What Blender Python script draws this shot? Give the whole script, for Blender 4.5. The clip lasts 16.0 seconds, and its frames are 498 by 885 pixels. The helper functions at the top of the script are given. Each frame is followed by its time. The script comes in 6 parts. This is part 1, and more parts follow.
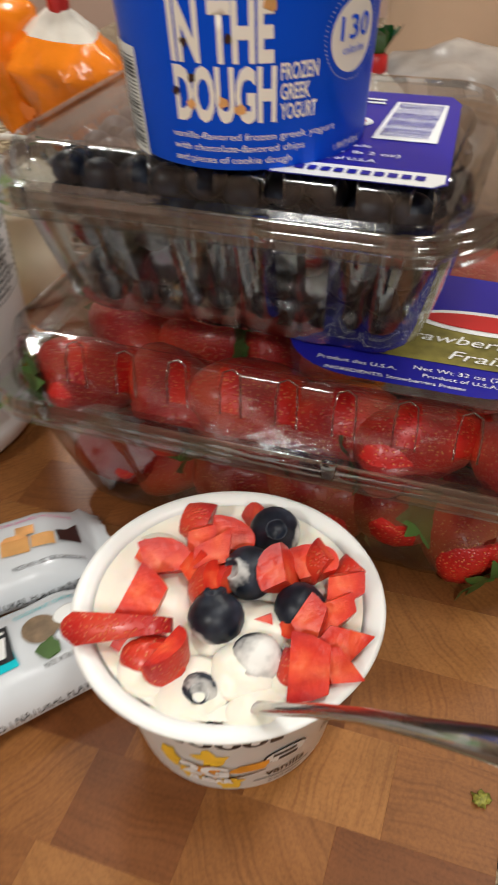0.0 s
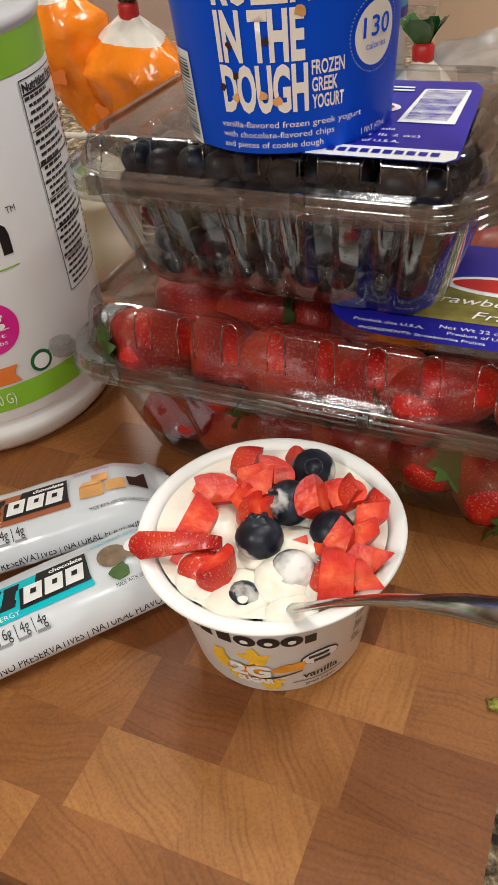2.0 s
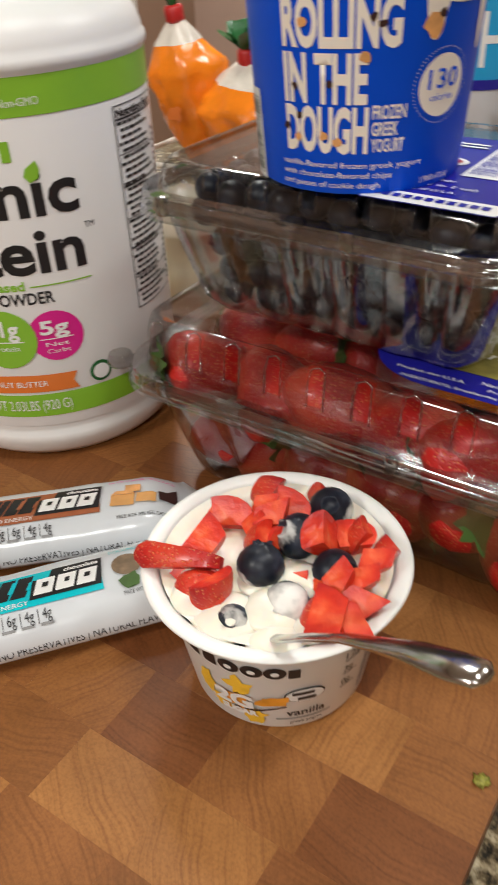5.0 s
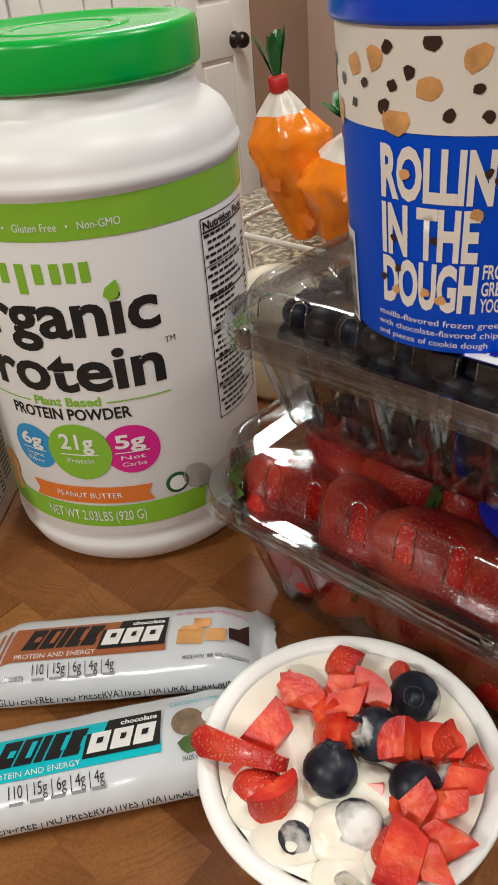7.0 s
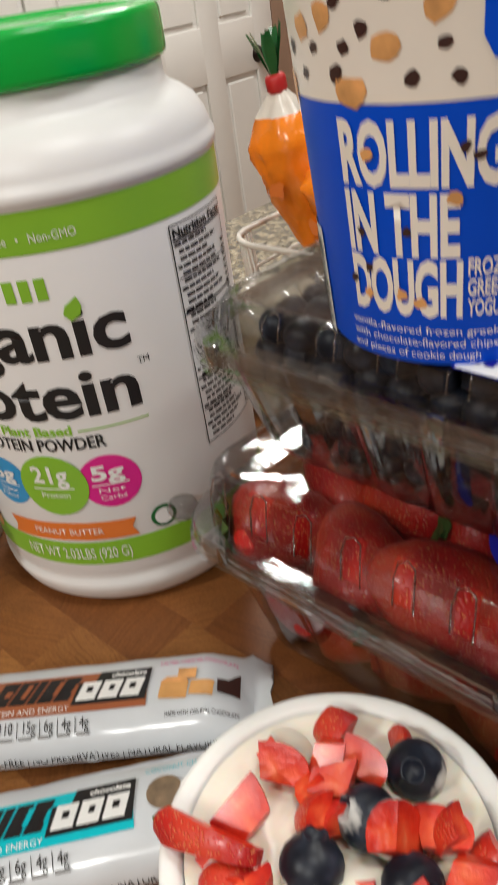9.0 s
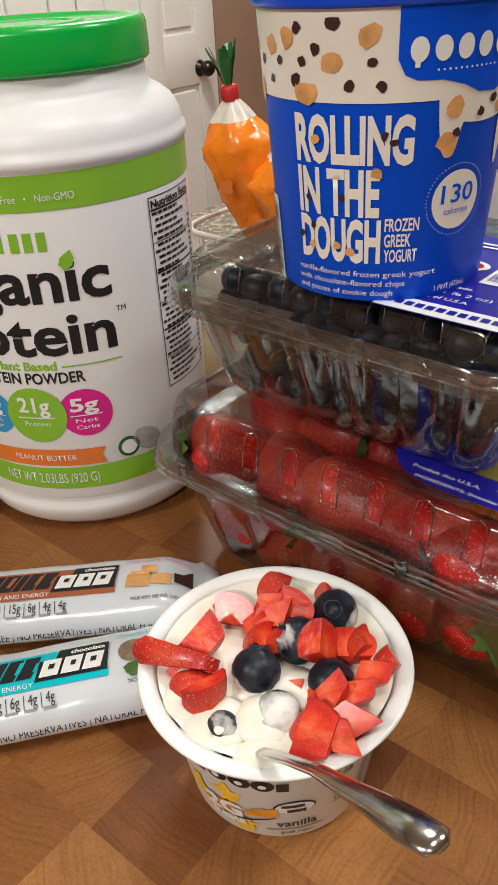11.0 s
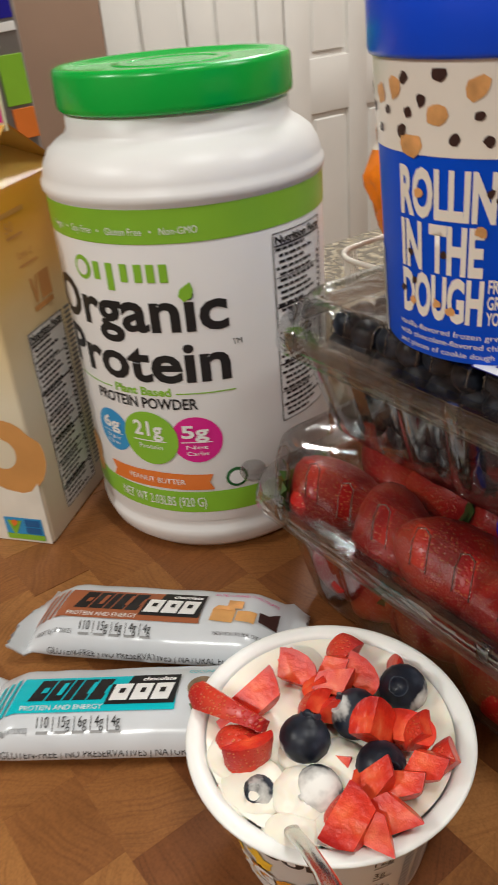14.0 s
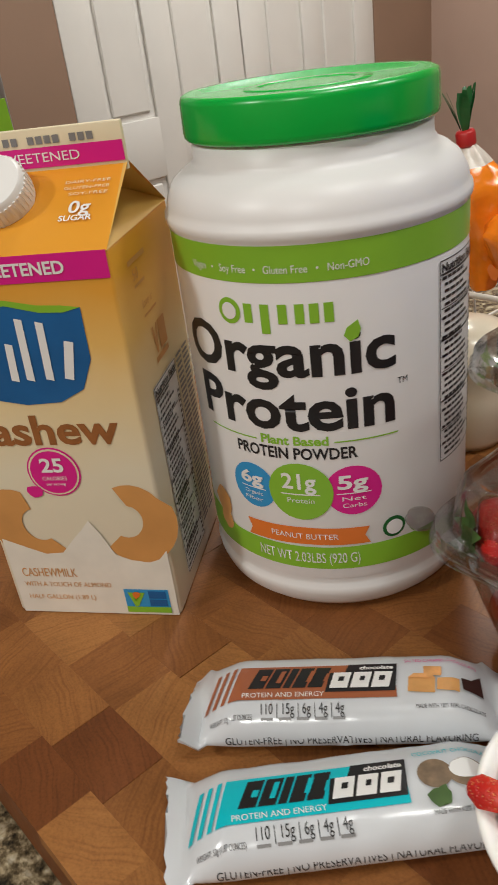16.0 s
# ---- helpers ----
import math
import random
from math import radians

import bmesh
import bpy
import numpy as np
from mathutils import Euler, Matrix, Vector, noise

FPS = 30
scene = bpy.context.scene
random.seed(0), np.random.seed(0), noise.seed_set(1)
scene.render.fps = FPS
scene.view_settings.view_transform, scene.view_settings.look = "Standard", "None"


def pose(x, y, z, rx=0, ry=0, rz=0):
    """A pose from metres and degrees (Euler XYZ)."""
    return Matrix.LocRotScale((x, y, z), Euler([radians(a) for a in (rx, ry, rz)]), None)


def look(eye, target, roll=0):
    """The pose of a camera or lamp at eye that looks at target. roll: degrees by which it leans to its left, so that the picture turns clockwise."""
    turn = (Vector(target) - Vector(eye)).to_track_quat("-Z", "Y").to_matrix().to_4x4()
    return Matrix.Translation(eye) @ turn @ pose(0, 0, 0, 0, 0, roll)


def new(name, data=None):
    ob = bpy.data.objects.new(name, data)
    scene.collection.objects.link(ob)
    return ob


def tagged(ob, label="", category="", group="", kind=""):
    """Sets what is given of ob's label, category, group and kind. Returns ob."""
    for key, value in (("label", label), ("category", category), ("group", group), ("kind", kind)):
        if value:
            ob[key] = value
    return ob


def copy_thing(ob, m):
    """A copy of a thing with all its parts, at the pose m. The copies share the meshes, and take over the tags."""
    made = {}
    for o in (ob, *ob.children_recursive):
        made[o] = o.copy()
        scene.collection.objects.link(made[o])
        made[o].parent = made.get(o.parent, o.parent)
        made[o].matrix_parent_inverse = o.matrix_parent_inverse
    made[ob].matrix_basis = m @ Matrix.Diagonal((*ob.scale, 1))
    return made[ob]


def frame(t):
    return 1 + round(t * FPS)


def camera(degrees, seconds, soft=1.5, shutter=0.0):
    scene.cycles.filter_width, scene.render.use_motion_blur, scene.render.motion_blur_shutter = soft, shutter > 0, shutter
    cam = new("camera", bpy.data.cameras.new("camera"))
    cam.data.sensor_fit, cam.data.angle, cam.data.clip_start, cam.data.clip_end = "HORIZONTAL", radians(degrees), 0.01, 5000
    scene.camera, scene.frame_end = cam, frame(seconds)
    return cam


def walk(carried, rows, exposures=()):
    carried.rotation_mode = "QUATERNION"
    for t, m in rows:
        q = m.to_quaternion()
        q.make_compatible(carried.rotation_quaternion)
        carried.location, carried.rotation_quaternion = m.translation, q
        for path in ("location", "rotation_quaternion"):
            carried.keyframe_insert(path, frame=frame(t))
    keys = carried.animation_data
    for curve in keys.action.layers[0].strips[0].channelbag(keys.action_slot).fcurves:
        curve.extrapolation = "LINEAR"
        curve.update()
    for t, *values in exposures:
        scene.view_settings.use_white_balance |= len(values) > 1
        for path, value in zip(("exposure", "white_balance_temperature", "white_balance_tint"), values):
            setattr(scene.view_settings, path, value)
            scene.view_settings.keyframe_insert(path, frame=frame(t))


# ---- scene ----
from collections import defaultdict

cam = camera(35.43, 16.0, shutter=0.4)
# seconds, eye, target, roll; metres from the yogurt cup, z = 0 on the butcher block
PATH = [
    (0, (0.06463, -0.13897, 0.25683), (-0.01474, 0.07872, 0.06628), -1.868),
    (0.5, (0.08141, -0.17924, 0.26992), (-0.02545, 0.03163, 0.08521), -1.107),
    (1, (0.09348, -0.19531, 0.26879), (-0.01646, 0.01191, 0.08178), -2.953),
    (1.5, (0.09066, -0.17957, 0.26430), (-0.01561, 0.02589, 0.07326), -5.879),
    (2, (0.09020, -0.17488, 0.26793), (-0.01476, 0.03178, 0.07747), -6.329),
    (2.5, (0.09139, -0.17431, 0.26934), (-0.01406, 0.03518, 0.08226), -6.115),
    (3, (0.09075, -0.17427, 0.27494), (-0.01621, 0.03667, 0.09037), -6.309),
    (3.5, (0.08956, -0.17526, 0.27527), (-0.01386, 0.03899, 0.09251), -5.518),
    (4, (0.09797, -0.17421, 0.27178), (-0.00452, 0.04259, 0.09151), -3.944),
    (4.5, (0.11864, -0.17518, 0.27644), (0.00437, 0.03859, 0.09968), -2.773),
    (5, (0.11747, -0.16786, 0.26120), (-0.02352, 0.03209, 0.08759), -3.039),
    (5.2, (0.10195, -0.15989, 0.26263), (-0.04970, 0.03309, 0.09011), -2.357),
    (7.3, (0.08556, -0.11525, 0.29056), (-0.08762, 0.06448, 0.12411), -5.327),
    (7.5, (0.08086, -0.11348, 0.28936), (-0.09367, 0.06661, 0.12471), -5.415),
    (8, (0.08111, -0.10412, 0.30221), (-0.10003, 0.07589, 0.14477), -5.760),
    (8.5, (0.08089, -0.08926, 0.30809), (-0.10767, 0.08962, 0.15827), -7.327),
    (9, (0.08663, -0.07726, 0.27156), (-0.09915, 0.09450, 0.11038), -8.968),
    (9.5, (0.10773, -0.12691, 0.25979), (-0.06345, 0.04271, 0.08110), -7.589),
    (10, (0.12831, -0.15987, 0.28477), (-0.03144, 0.02668, 0.11250), -3.331),
    (10.2, (0.12871, -0.15789, 0.28464), (-0.03245, 0.03172, 0.11710), -2.767),
    (12.3, (0.13175, -0.12437, 0.26818), (-0.04300, 0.06635, 0.11624), -6.771),
    (12.5, (0.13396, -0.12235, 0.27134), (-0.04191, 0.06688, 0.11882), -7.070),
    (13, (0.13582, -0.11788, 0.27017), (-0.04037, 0.06870, 0.11478), -7.389),
    (13.5, (0.12865, -0.10376, 0.26445), (-0.05769, 0.07082, 0.10697), -6.612),
    (14, (0.14210, -0.10946, 0.28632), (-0.07031, 0.03759, 0.13381), -5.112),
    (14.5, (0.15515, -0.12090, 0.29226), (-0.06791, 0.01047, 0.14065), -5.651),
    (15, (0.11868, -0.13469, 0.28708), (-0.10310, -0.00187, 0.13486), -8.593),
    (15.5, (0.08385, -0.14906, 0.29515), (-0.12971, 0.00121, 0.14746), -8.838),
    (16, (0.05065, -0.16252, 0.28636), (-0.15568, 0.00100, 0.14253), -7.705),
]


walk(cam, [(t, look(eye, target, roll)) for t, eye, target, roll in PATH], [(0, -0.28), (5, -0.24), (7.5, -0.42), (10, -0.28), (12.5, -0.24), (15.5, -0.57), (16, -0.57)])

# ---- light ----
world = bpy.data.worlds.new("room_air")
scene.world = world
world.use_nodes = True
world.node_tree.nodes["Background"].inputs[0].default_value = (1.0, 0.92, 0.82, 1)
world.node_tree.nodes["Background"].inputs[1].default_value = 0.012


def lamp(name, place, size, watts, colour=(0.985, 0.985, 0.94)):
    data = bpy.data.lights.new(name, "AREA")
    data.shape, data.size, data.energy, data.color = "DISK", size, watts, colour
    ob = new(name, data)
    ob.location = place
    return ob


CEIL = 1.5
FLOOR = -0.95
# assumed ceiling lamps, all unseen; spots and watts set to lift dark areas
for x, y, w in ((-0.55, -1.55, 30), (0.75, -1.45, 26), (0.35, 0.05, 9), (0.7, 1.0, 15), (-0.75, 0.95, 13), (-1.3, 1.6, 30)):
    lamp("recessed_lamp", (x, y, CEIL - 0.02), 0.3, w)


# ---- materials ----
def mat(name, colour, rough=0.5, metal=0.0, spec=0.5, coat=0.0, noise_scale=0.0, vary=0.0, bump=0.0, bump_scale=200.0, sss=0.0, trans=0.0, rand=0.0):
    m = bpy.data.materials.new(name)
    m.use_nodes = True
    nt = m.node_tree
    b = nt.nodes["Principled BSDF"]
    c = (*colour, 1.0)
    b.inputs["Base Color"].default_value = c
    b.inputs["Roughness"].default_value = rough
    b.inputs["Metallic"].default_value = metal
    b.inputs["Specular IOR Level"].default_value = spec
    b.inputs["Coat Weight"].default_value = coat
    b.inputs["Coat Roughness"].default_value = 0.12
    b.inputs["Transmission Weight"].default_value = trans
    if sss:
        b.inputs["Subsurface Weight"].default_value = sss
        b.inputs["Subsurface Radius"].default_value = (1.0, 0.5, 0.3)
        b.inputs["Subsurface Scale"].default_value = 0.004
    tc = nt.nodes.new("ShaderNodeTexCoord")
    link = nt.links.new
    if vary or rand:
        n = nt.nodes.new("ShaderNodeTexNoise")
        n.inputs["Scale"].default_value = noise_scale or 30.0
        n.inputs["Detail"].default_value = 6
        link(tc.outputs["Object"], n.inputs["Vector"])
        hsv = nt.nodes.new("ShaderNodeHueSaturation")
        hsv.inputs["Color"].default_value = c
        mr = nt.nodes.new("ShaderNodeMapRange")
        mr.inputs["From Min"].default_value, mr.inputs["From Max"].default_value = 0.3, 0.7
        mr.inputs["To Min"].default_value, mr.inputs["To Max"].default_value = 1 - vary, 1 + vary
        link(n.outputs["Fac"], mr.inputs["Value"])
        out = mr.outputs["Result"]
        if rand:
            oi = nt.nodes.new("ShaderNodeObjectInfo")
            r2 = nt.nodes.new("ShaderNodeMapRange")
            r2.inputs["To Min"].default_value, r2.inputs["To Max"].default_value = 1 - rand, 1 + rand
            link(oi.outputs["Random"], r2.inputs["Value"])
            mu = nt.nodes.new("ShaderNodeMath")
            mu.operation = "MULTIPLY"
            link(out, mu.inputs[0])
            link(r2.outputs["Result"], mu.inputs[1])
            out = mu.outputs[0]
        link(out, hsv.inputs["Value"])
        link(hsv.outputs["Color"], b.inputs["Base Color"])
    if bump:
        n2 = nt.nodes.new("ShaderNodeTexNoise")
        n2.inputs["Scale"].default_value = bump_scale
        n2.inputs["Detail"].default_value = 4
        link(tc.outputs["Object"], n2.inputs["Vector"])
        bp = nt.nodes.new("ShaderNodeBump")
        bp.inputs["Strength"].default_value = bump
        bp.inputs["Distance"].default_value = 0.002
        link(n2.outputs["Fac"], bp.inputs["Height"])
        link(bp.outputs["Normal"], b.inputs["Normal"])
    return m


def nodes_of(m):
    return m.node_tree, m.node_tree.nodes["Principled BSDF"], m.node_tree.links.new


def ramp(nt, stops):
    r = nt.nodes.new("ShaderNodeValToRGB")
    e = r.color_ramp.elements
    e[0].position, e[0].color = stops[0][0], (*stops[0][1], 1)
    e[1].position, e[1].color = stops[-1][0], (*stops[-1][1], 1)
    for p, c in stops[1:-1]:
        k = e.new(p)
        k.color = (*c, 1)
    return r


def wood_mat():
    m = mat("butcher_block_wood", (0.31, 0.15, 0.066), rough=0.4, spec=0.32)
    nt, b, link = nodes_of(m)
    tc = nt.nodes.new("ShaderNodeTexCoord")
    oi = nt.nodes.new("ShaderNodeObjectInfo")
    # every block has its own stretch of grain: end-grain rings round a far pith
    cmb = nt.nodes.new("ShaderNodeCombineXYZ")
    sc = nt.nodes.new("ShaderNodeMath")
    sc.operation = "MULTIPLY"
    sc.inputs[1].default_value = 37.0
    link(oi.outputs["Random"], sc.inputs[0])
    sn = nt.nodes.new("ShaderNodeMath")
    sn.operation = "SINE"
    link(sc.outputs[0], sn.inputs[0])
    cs = nt.nodes.new("ShaderNodeMath")
    cs.operation = "COSINE"
    link(sc.outputs[0], cs.inputs[0])
    link(sn.outputs[0], cmb.inputs[0])
    link(cs.outputs[0], cmb.inputs[1])
    vs = nt.nodes.new("ShaderNodeVectorMath")
    vs.operation = "SCALE"
    vs.inputs["Scale"].default_value = 0.15
    link(cmb.outputs[0], vs.inputs[0])
    add = nt.nodes.new("ShaderNodeVectorMath")
    add.operation = "ADD"
    link(tc.outputs["Object"], add.inputs[0])
    link(vs.outputs[0], add.inputs[1])
    turn = nt.nodes.new("ShaderNodeVectorRotate")
    turn.rotation_type = "Z_AXIS"
    link(add.outputs[0], turn.inputs["Vector"])
    link(sc.outputs[0], turn.inputs["Angle"])
    bow = nt.nodes.new("ShaderNodeTexNoise")
    bow.inputs["Scale"].default_value = 26.0
    link(turn.outputs[0], bow.inputs["Vector"])
    bowed = nt.nodes.new("ShaderNodeVectorMath")
    bowed.operation = "MULTIPLY_ADD"
    bowed.inputs[1].default_value = (0.012, 0.012, 0.0)
    link(bow.outputs["Color"], bowed.inputs[0])
    link(turn.outputs[0], bowed.inputs[2])
    stretch = nt.nodes.new("ShaderNodeVectorMath")
    stretch.operation = "MULTIPLY"
    stretch.inputs[1].default_value = (22.0, 640.0, 22.0)
    link(bowed.outputs[0], stretch.inputs[0])
    w = nt.nodes.new("ShaderNodeTexNoise")
    w.inputs["Scale"].default_value = 1.0
    w.inputs["Detail"].default_value = 5.0
    link(stretch.outputs[0], w.inputs["Vector"])
    n = nt.nodes.new("ShaderNodeTexNoise")
    n.inputs["Scale"].default_value = 900.0
    n.inputs["Detail"].default_value = 5
    link(add.outputs[0], n.inputs["Vector"])
    n3 = nt.nodes.new("ShaderNodeTexNoise")
    n3.inputs["Scale"].default_value = 22.0
    n3.inputs["Detail"].default_value = 4
    link(add.outputs[0], n3.inputs["Vector"])
    base = ramp(nt, [(0.0, (0.175, 0.058, 0.017)), (0.2, (0.235, 0.090, 0.026)), (0.65, (0.295, 0.122, 0.036)), (1.0, (0.37, 0.165, 0.050))])
    link(oi.outputs["Random"], base.inputs[0])
    mul = nt.nodes.new("ShaderNodeMix")
    mul.data_type, mul.blend_type = "RGBA", "MULTIPLY"
    mul.inputs["Factor"].default_value = 0.45
    r1 = ramp(nt, [(0.30, (0.50, 0.40, 0.33)), (0.52, (0.95, 0.94, 0.93)), (0.75, (1.12, 1.10, 1.06))])
    link(w.outputs["Fac"], r1.inputs[0])
    link(base.outputs[0], mul.inputs["A"])
    link(r1.outputs[0], mul.inputs["B"])
    mul2 = nt.nodes.new("ShaderNodeMix")
    mul2.data_type, mul2.blend_type = "RGBA", "MULTIPLY"
    mul2.inputs["Factor"].default_value = 0.6
    r2 = ramp(nt, [(0.3, (0.7, 0.66, 0.62)), (0.6, (1.06, 1.05, 1.03))])
    link(n.outputs["Fac"], r2.inputs[0])
    link(mul.outputs["Result"], mul2.inputs["A"])
    link(r2.outputs[0], mul2.inputs["B"])
    mul3 = nt.nodes.new("ShaderNodeMix")
    mul3.data_type, mul3.blend_type = "RGBA", "MULTIPLY"
    mul3.inputs["Factor"].default_value = 0.7
    r3 = ramp(nt, [(0.3, (0.70, 0.66, 0.63)), (0.7, (1.16, 1.15, 1.13))])
    link(n3.outputs["Fac"], r3.inputs[0])
    link(mul2.outputs["Result"], mul3.inputs["A"])
    link(r3.outputs[0], mul3.inputs["B"])
    link(mul3.outputs["Result"], b.inputs["Base Color"])
    rr = nt.nodes.new("ShaderNodeMapRange")
    rr.inputs["To Min"].default_value, rr.inputs["To Max"].default_value = 0.36, 0.6
    link(n3.outputs["Fac"], rr.inputs["Value"])
    link(rr.outputs["Result"], b.inputs["Roughness"])
    bp = nt.nodes.new("ShaderNodeBump")
    bp.inputs["Strength"].default_value, bp.inputs["Distance"].default_value = 0.12, 0.0003
    link(n.outputs["Fac"], bp.inputs["Height"])
    link(bp.outputs["Normal"], b.inputs["Normal"])
    return m


def granite_mat():
    m = mat("granite", (0.3, 0.27, 0.2), rough=0.16)
    nt, b, link = nodes_of(m)
    tc = nt.nodes.new("ShaderNodeTexCoord")
    v = nt.nodes.new("ShaderNodeTexVoronoi")
    v.inputs["Scale"].default_value = 480.0
    n0 = nt.nodes.new("ShaderNodeTexNoise")
    n0.inputs["Scale"].default_value = 95.0
    n0.inputs["Detail"].default_value = 9
    n0.inputs["Roughness"].default_value = 0.68
    link(tc.outputs["Object"], n0.inputs["Vector"])
    link(tc.outputs["Object"], v.inputs["Vector"])
    a = ramp(nt, [(0.40, (0.02, 0.018, 0.014)), (0.48, (0.12, 0.09, 0.05)), (0.56, (0.33, 0.27, 0.17)), (0.66, (0.50, 0.45, 0.34))])
    link(n0.outputs["Fac"], a.inputs[0])
    mx = nt.nodes.new("ShaderNodeMix")
    mx.data_type, mx.blend_type = "RGBA", "OVERLAY"
    mx.inputs["Factor"].default_value = 0.4
    sep = nt.nodes.new("ShaderNodeRGBToBW")
    link(v.outputs["Color"], sep.inputs[0])
    link(a.outputs[0], mx.inputs["A"])
    link(sep.outputs[0], mx.inputs["B"])
    link(mx.outputs["Result"], b.inputs["Base Color"])
    return m


def clear_mat(name="clear_plastic", tint=(0.73, 0.74, 0.74), base=0.075, rise=0.8, power=3.2):
    m = bpy.data.materials.new(name)
    m.use_nodes = True
    nt = m.node_tree
    nt.nodes.clear()
    link = nt.links.new
    out = nt.nodes.new("ShaderNodeOutputMaterial")
    mix = nt.nodes.new("ShaderNodeMixShader")
    tr = nt.nodes.new("ShaderNodeBsdfTransparent")
    tr.inputs[0].default_value = (*tint, 1)
    gl = nt.nodes.new("ShaderNodeBsdfGlossy")
    gl.inputs["Roughness"].default_value = 0.09
    gl.inputs["Color"].default_value = (0.9, 0.9, 0.9, 1)
    # sheen rises towards grazing angles, alike on both sides of the thin sheet
    lw = nt.nodes.new("ShaderNodeLayerWeight")
    lw.inputs["Blend"].default_value = 0.5
    pw = nt.nodes.new("ShaderNodeMath")
    pw.operation = "POWER"
    pw.inputs[1].default_value = power
    fr = nt.nodes.new("ShaderNodeMath")
    fr.operation = "MULTIPLY_ADD"
    fr.inputs[1].default_value, fr.inputs[2].default_value = rise, base
    link(lw.outputs["Facing"], pw.inputs[0])
    link(pw.outputs[0], fr.inputs[0])
    n = nt.nodes.new("ShaderNodeTexNoise")
    n.inputs["Scale"].default_value = 90.0
    n.inputs["Detail"].default_value = 3
    tc = nt.nodes.new("ShaderNodeTexCoord")
    link(tc.outputs["Object"], n.inputs["Vector"])
    bp = nt.nodes.new("ShaderNodeBump")
    bp.inputs["Strength"].default_value, bp.inputs["Distance"].default_value = 0.14, 0.0015
    link(n.outputs["Fac"], bp.inputs["Height"])
    link(bp.outputs["Normal"], gl.inputs["Normal"])
    link(bp.outputs["Normal"], lw.inputs["Normal"])
    haze = nt.nodes.new("ShaderNodeMixShader")
    haze.inputs[0].default_value = 0.004
    df = nt.nodes.new("ShaderNodeBsdfDiffuse")
    df.inputs[0].default_value = (0.8, 0.8, 0.8, 1)
    link(tr.outputs[0], haze.inputs[1])
    link(df.outputs[0], haze.inputs[2])
    link(fr.outputs[0], mix.inputs[0])
    link(haze.outputs[0], mix.inputs[1])
    link(gl.outputs[0], mix.inputs[2])
    link(mix.outputs[0], out.inputs[0])
    return m


def strawberry_mat():
    m = mat("strawberry_skin", (0.55, 0.02, 0.015), rough=0.36, coat=0.08, sss=0.08)
    nt, b, link = nodes_of(m)
    tc = nt.nodes.new("ShaderNodeTexCoord")
    v = nt.nodes.new("ShaderNodeTexVoronoi")
    v.inputs["Scale"].default_value = 780.0
    link(tc.outputs["Object"], v.inputs["Vector"])
    oi = nt.nodes.new("ShaderNodeObjectInfo")
    n = nt.nodes.new("ShaderNodeTexNoise")
    n.inputs["Scale"].default_value = 40.0
    link(tc.outputs["Object"], n.inputs["Vector"])
    skin = ramp(nt, [(0.3, (0.30, 0.006, 0.008)), (0.5, (0.48, 0.014, 0.011)), (0.72, (0.64, 0.055, 0.020))])
    link(n.outputs["Fac"], skin.inputs[0])
    seedf = ramp(nt, [(0.15, (0.85, 0.85, 0.85)), (0.25, (0, 0, 0))])
    link(v.outputs["Distance"], seedf.inputs[0])
    mx = nt.nodes.new("ShaderNodeMix")
    mx.data_type = "RGBA"
    link(seedf.outputs[0], mx.inputs["Factor"])
    link(skin.outputs[0], mx.inputs["A"])
    mx.inputs["B"].default_value = (0.70, 0.30, 0.09, 1)
    link(mx.outputs["Result"], b.inputs["Base Color"])
    bp = nt.nodes.new("ShaderNodeBump")
    bp.inputs["Strength"].default_value, bp.inputs["Distance"].default_value = 0.45, 0.0006
    dim = ramp(nt, [(0.0, (0.5, 0.5, 0.5)), (0.2, (0.0, 0.0, 0.0)), (0.5, (1, 1, 1))])
    link(v.outputs["Distance"], dim.inputs[0])
    link(dim.outputs[0], bp.inputs["Height"])
    link(bp.outputs["Normal"], b.inputs["Normal"])
    return m


def flesh_mat():
    m = mat("strawberry_flesh", (0.85, 0.2, 0.12), rough=0.34, spec=0.4, sss=0.12, coat=0.15)
    nt, b, link = nodes_of(m)
    tc = nt.nodes.new("ShaderNodeTexCoord")
    n = nt.nodes.new("ShaderNodeTexNoise")
    n.inputs["Scale"].default_value = 190.0
    n.inputs["Detail"].default_value = 6
    link(tc.outputs["Object"], n.inputs["Vector"])
    flatten = nt.nodes.new("ShaderNodeVectorMath")
    flatten.operation = "MULTIPLY"
    flatten.inputs[1].default_value = (1.1, 0.6, 0.5)
    link(tc.outputs["Object"], flatten.inputs[0])
    ln = nt.nodes.new("ShaderNodeVectorMath")
    ln.operation = "LENGTH"
    link(flatten.outputs[0], ln.inputs[0])
    dist = nt.nodes.new("ShaderNodeMath")
    dist.operation = "MULTIPLY_ADD"
    dist.inputs[1].default_value = 62.0
    link(ln.outputs["Value"], dist.inputs[0])
    link(n.outputs["Fac"], dist.inputs[2])
    r = ramp(nt, [(0.30, (0.84, 0.22, 0.10)), (0.44, (0.78, 0.095, 0.032)), (0.62, (0.66, 0.032, 0.012)), (0.86, (0.44, 0.010, 0.008))])
    half = nt.nodes.new("ShaderNodeMath")
    half.operation = "MULTIPLY"
    half.inputs[1].default_value = 0.75
    link(dist.outputs[0], half.inputs[0])
    link(half.outputs[0], r.inputs[0])
    link(r.outputs[0], b.inputs["Base Color"])
    bp = nt.nodes.new("ShaderNodeBump")
    bp.inputs["Strength"].default_value, bp.inputs["Distance"].default_value = 0.55, 0.0016
    link(n.outputs["Fac"], bp.inputs["Height"])
    link(bp.outputs["Normal"], b.inputs["Normal"])
    return m


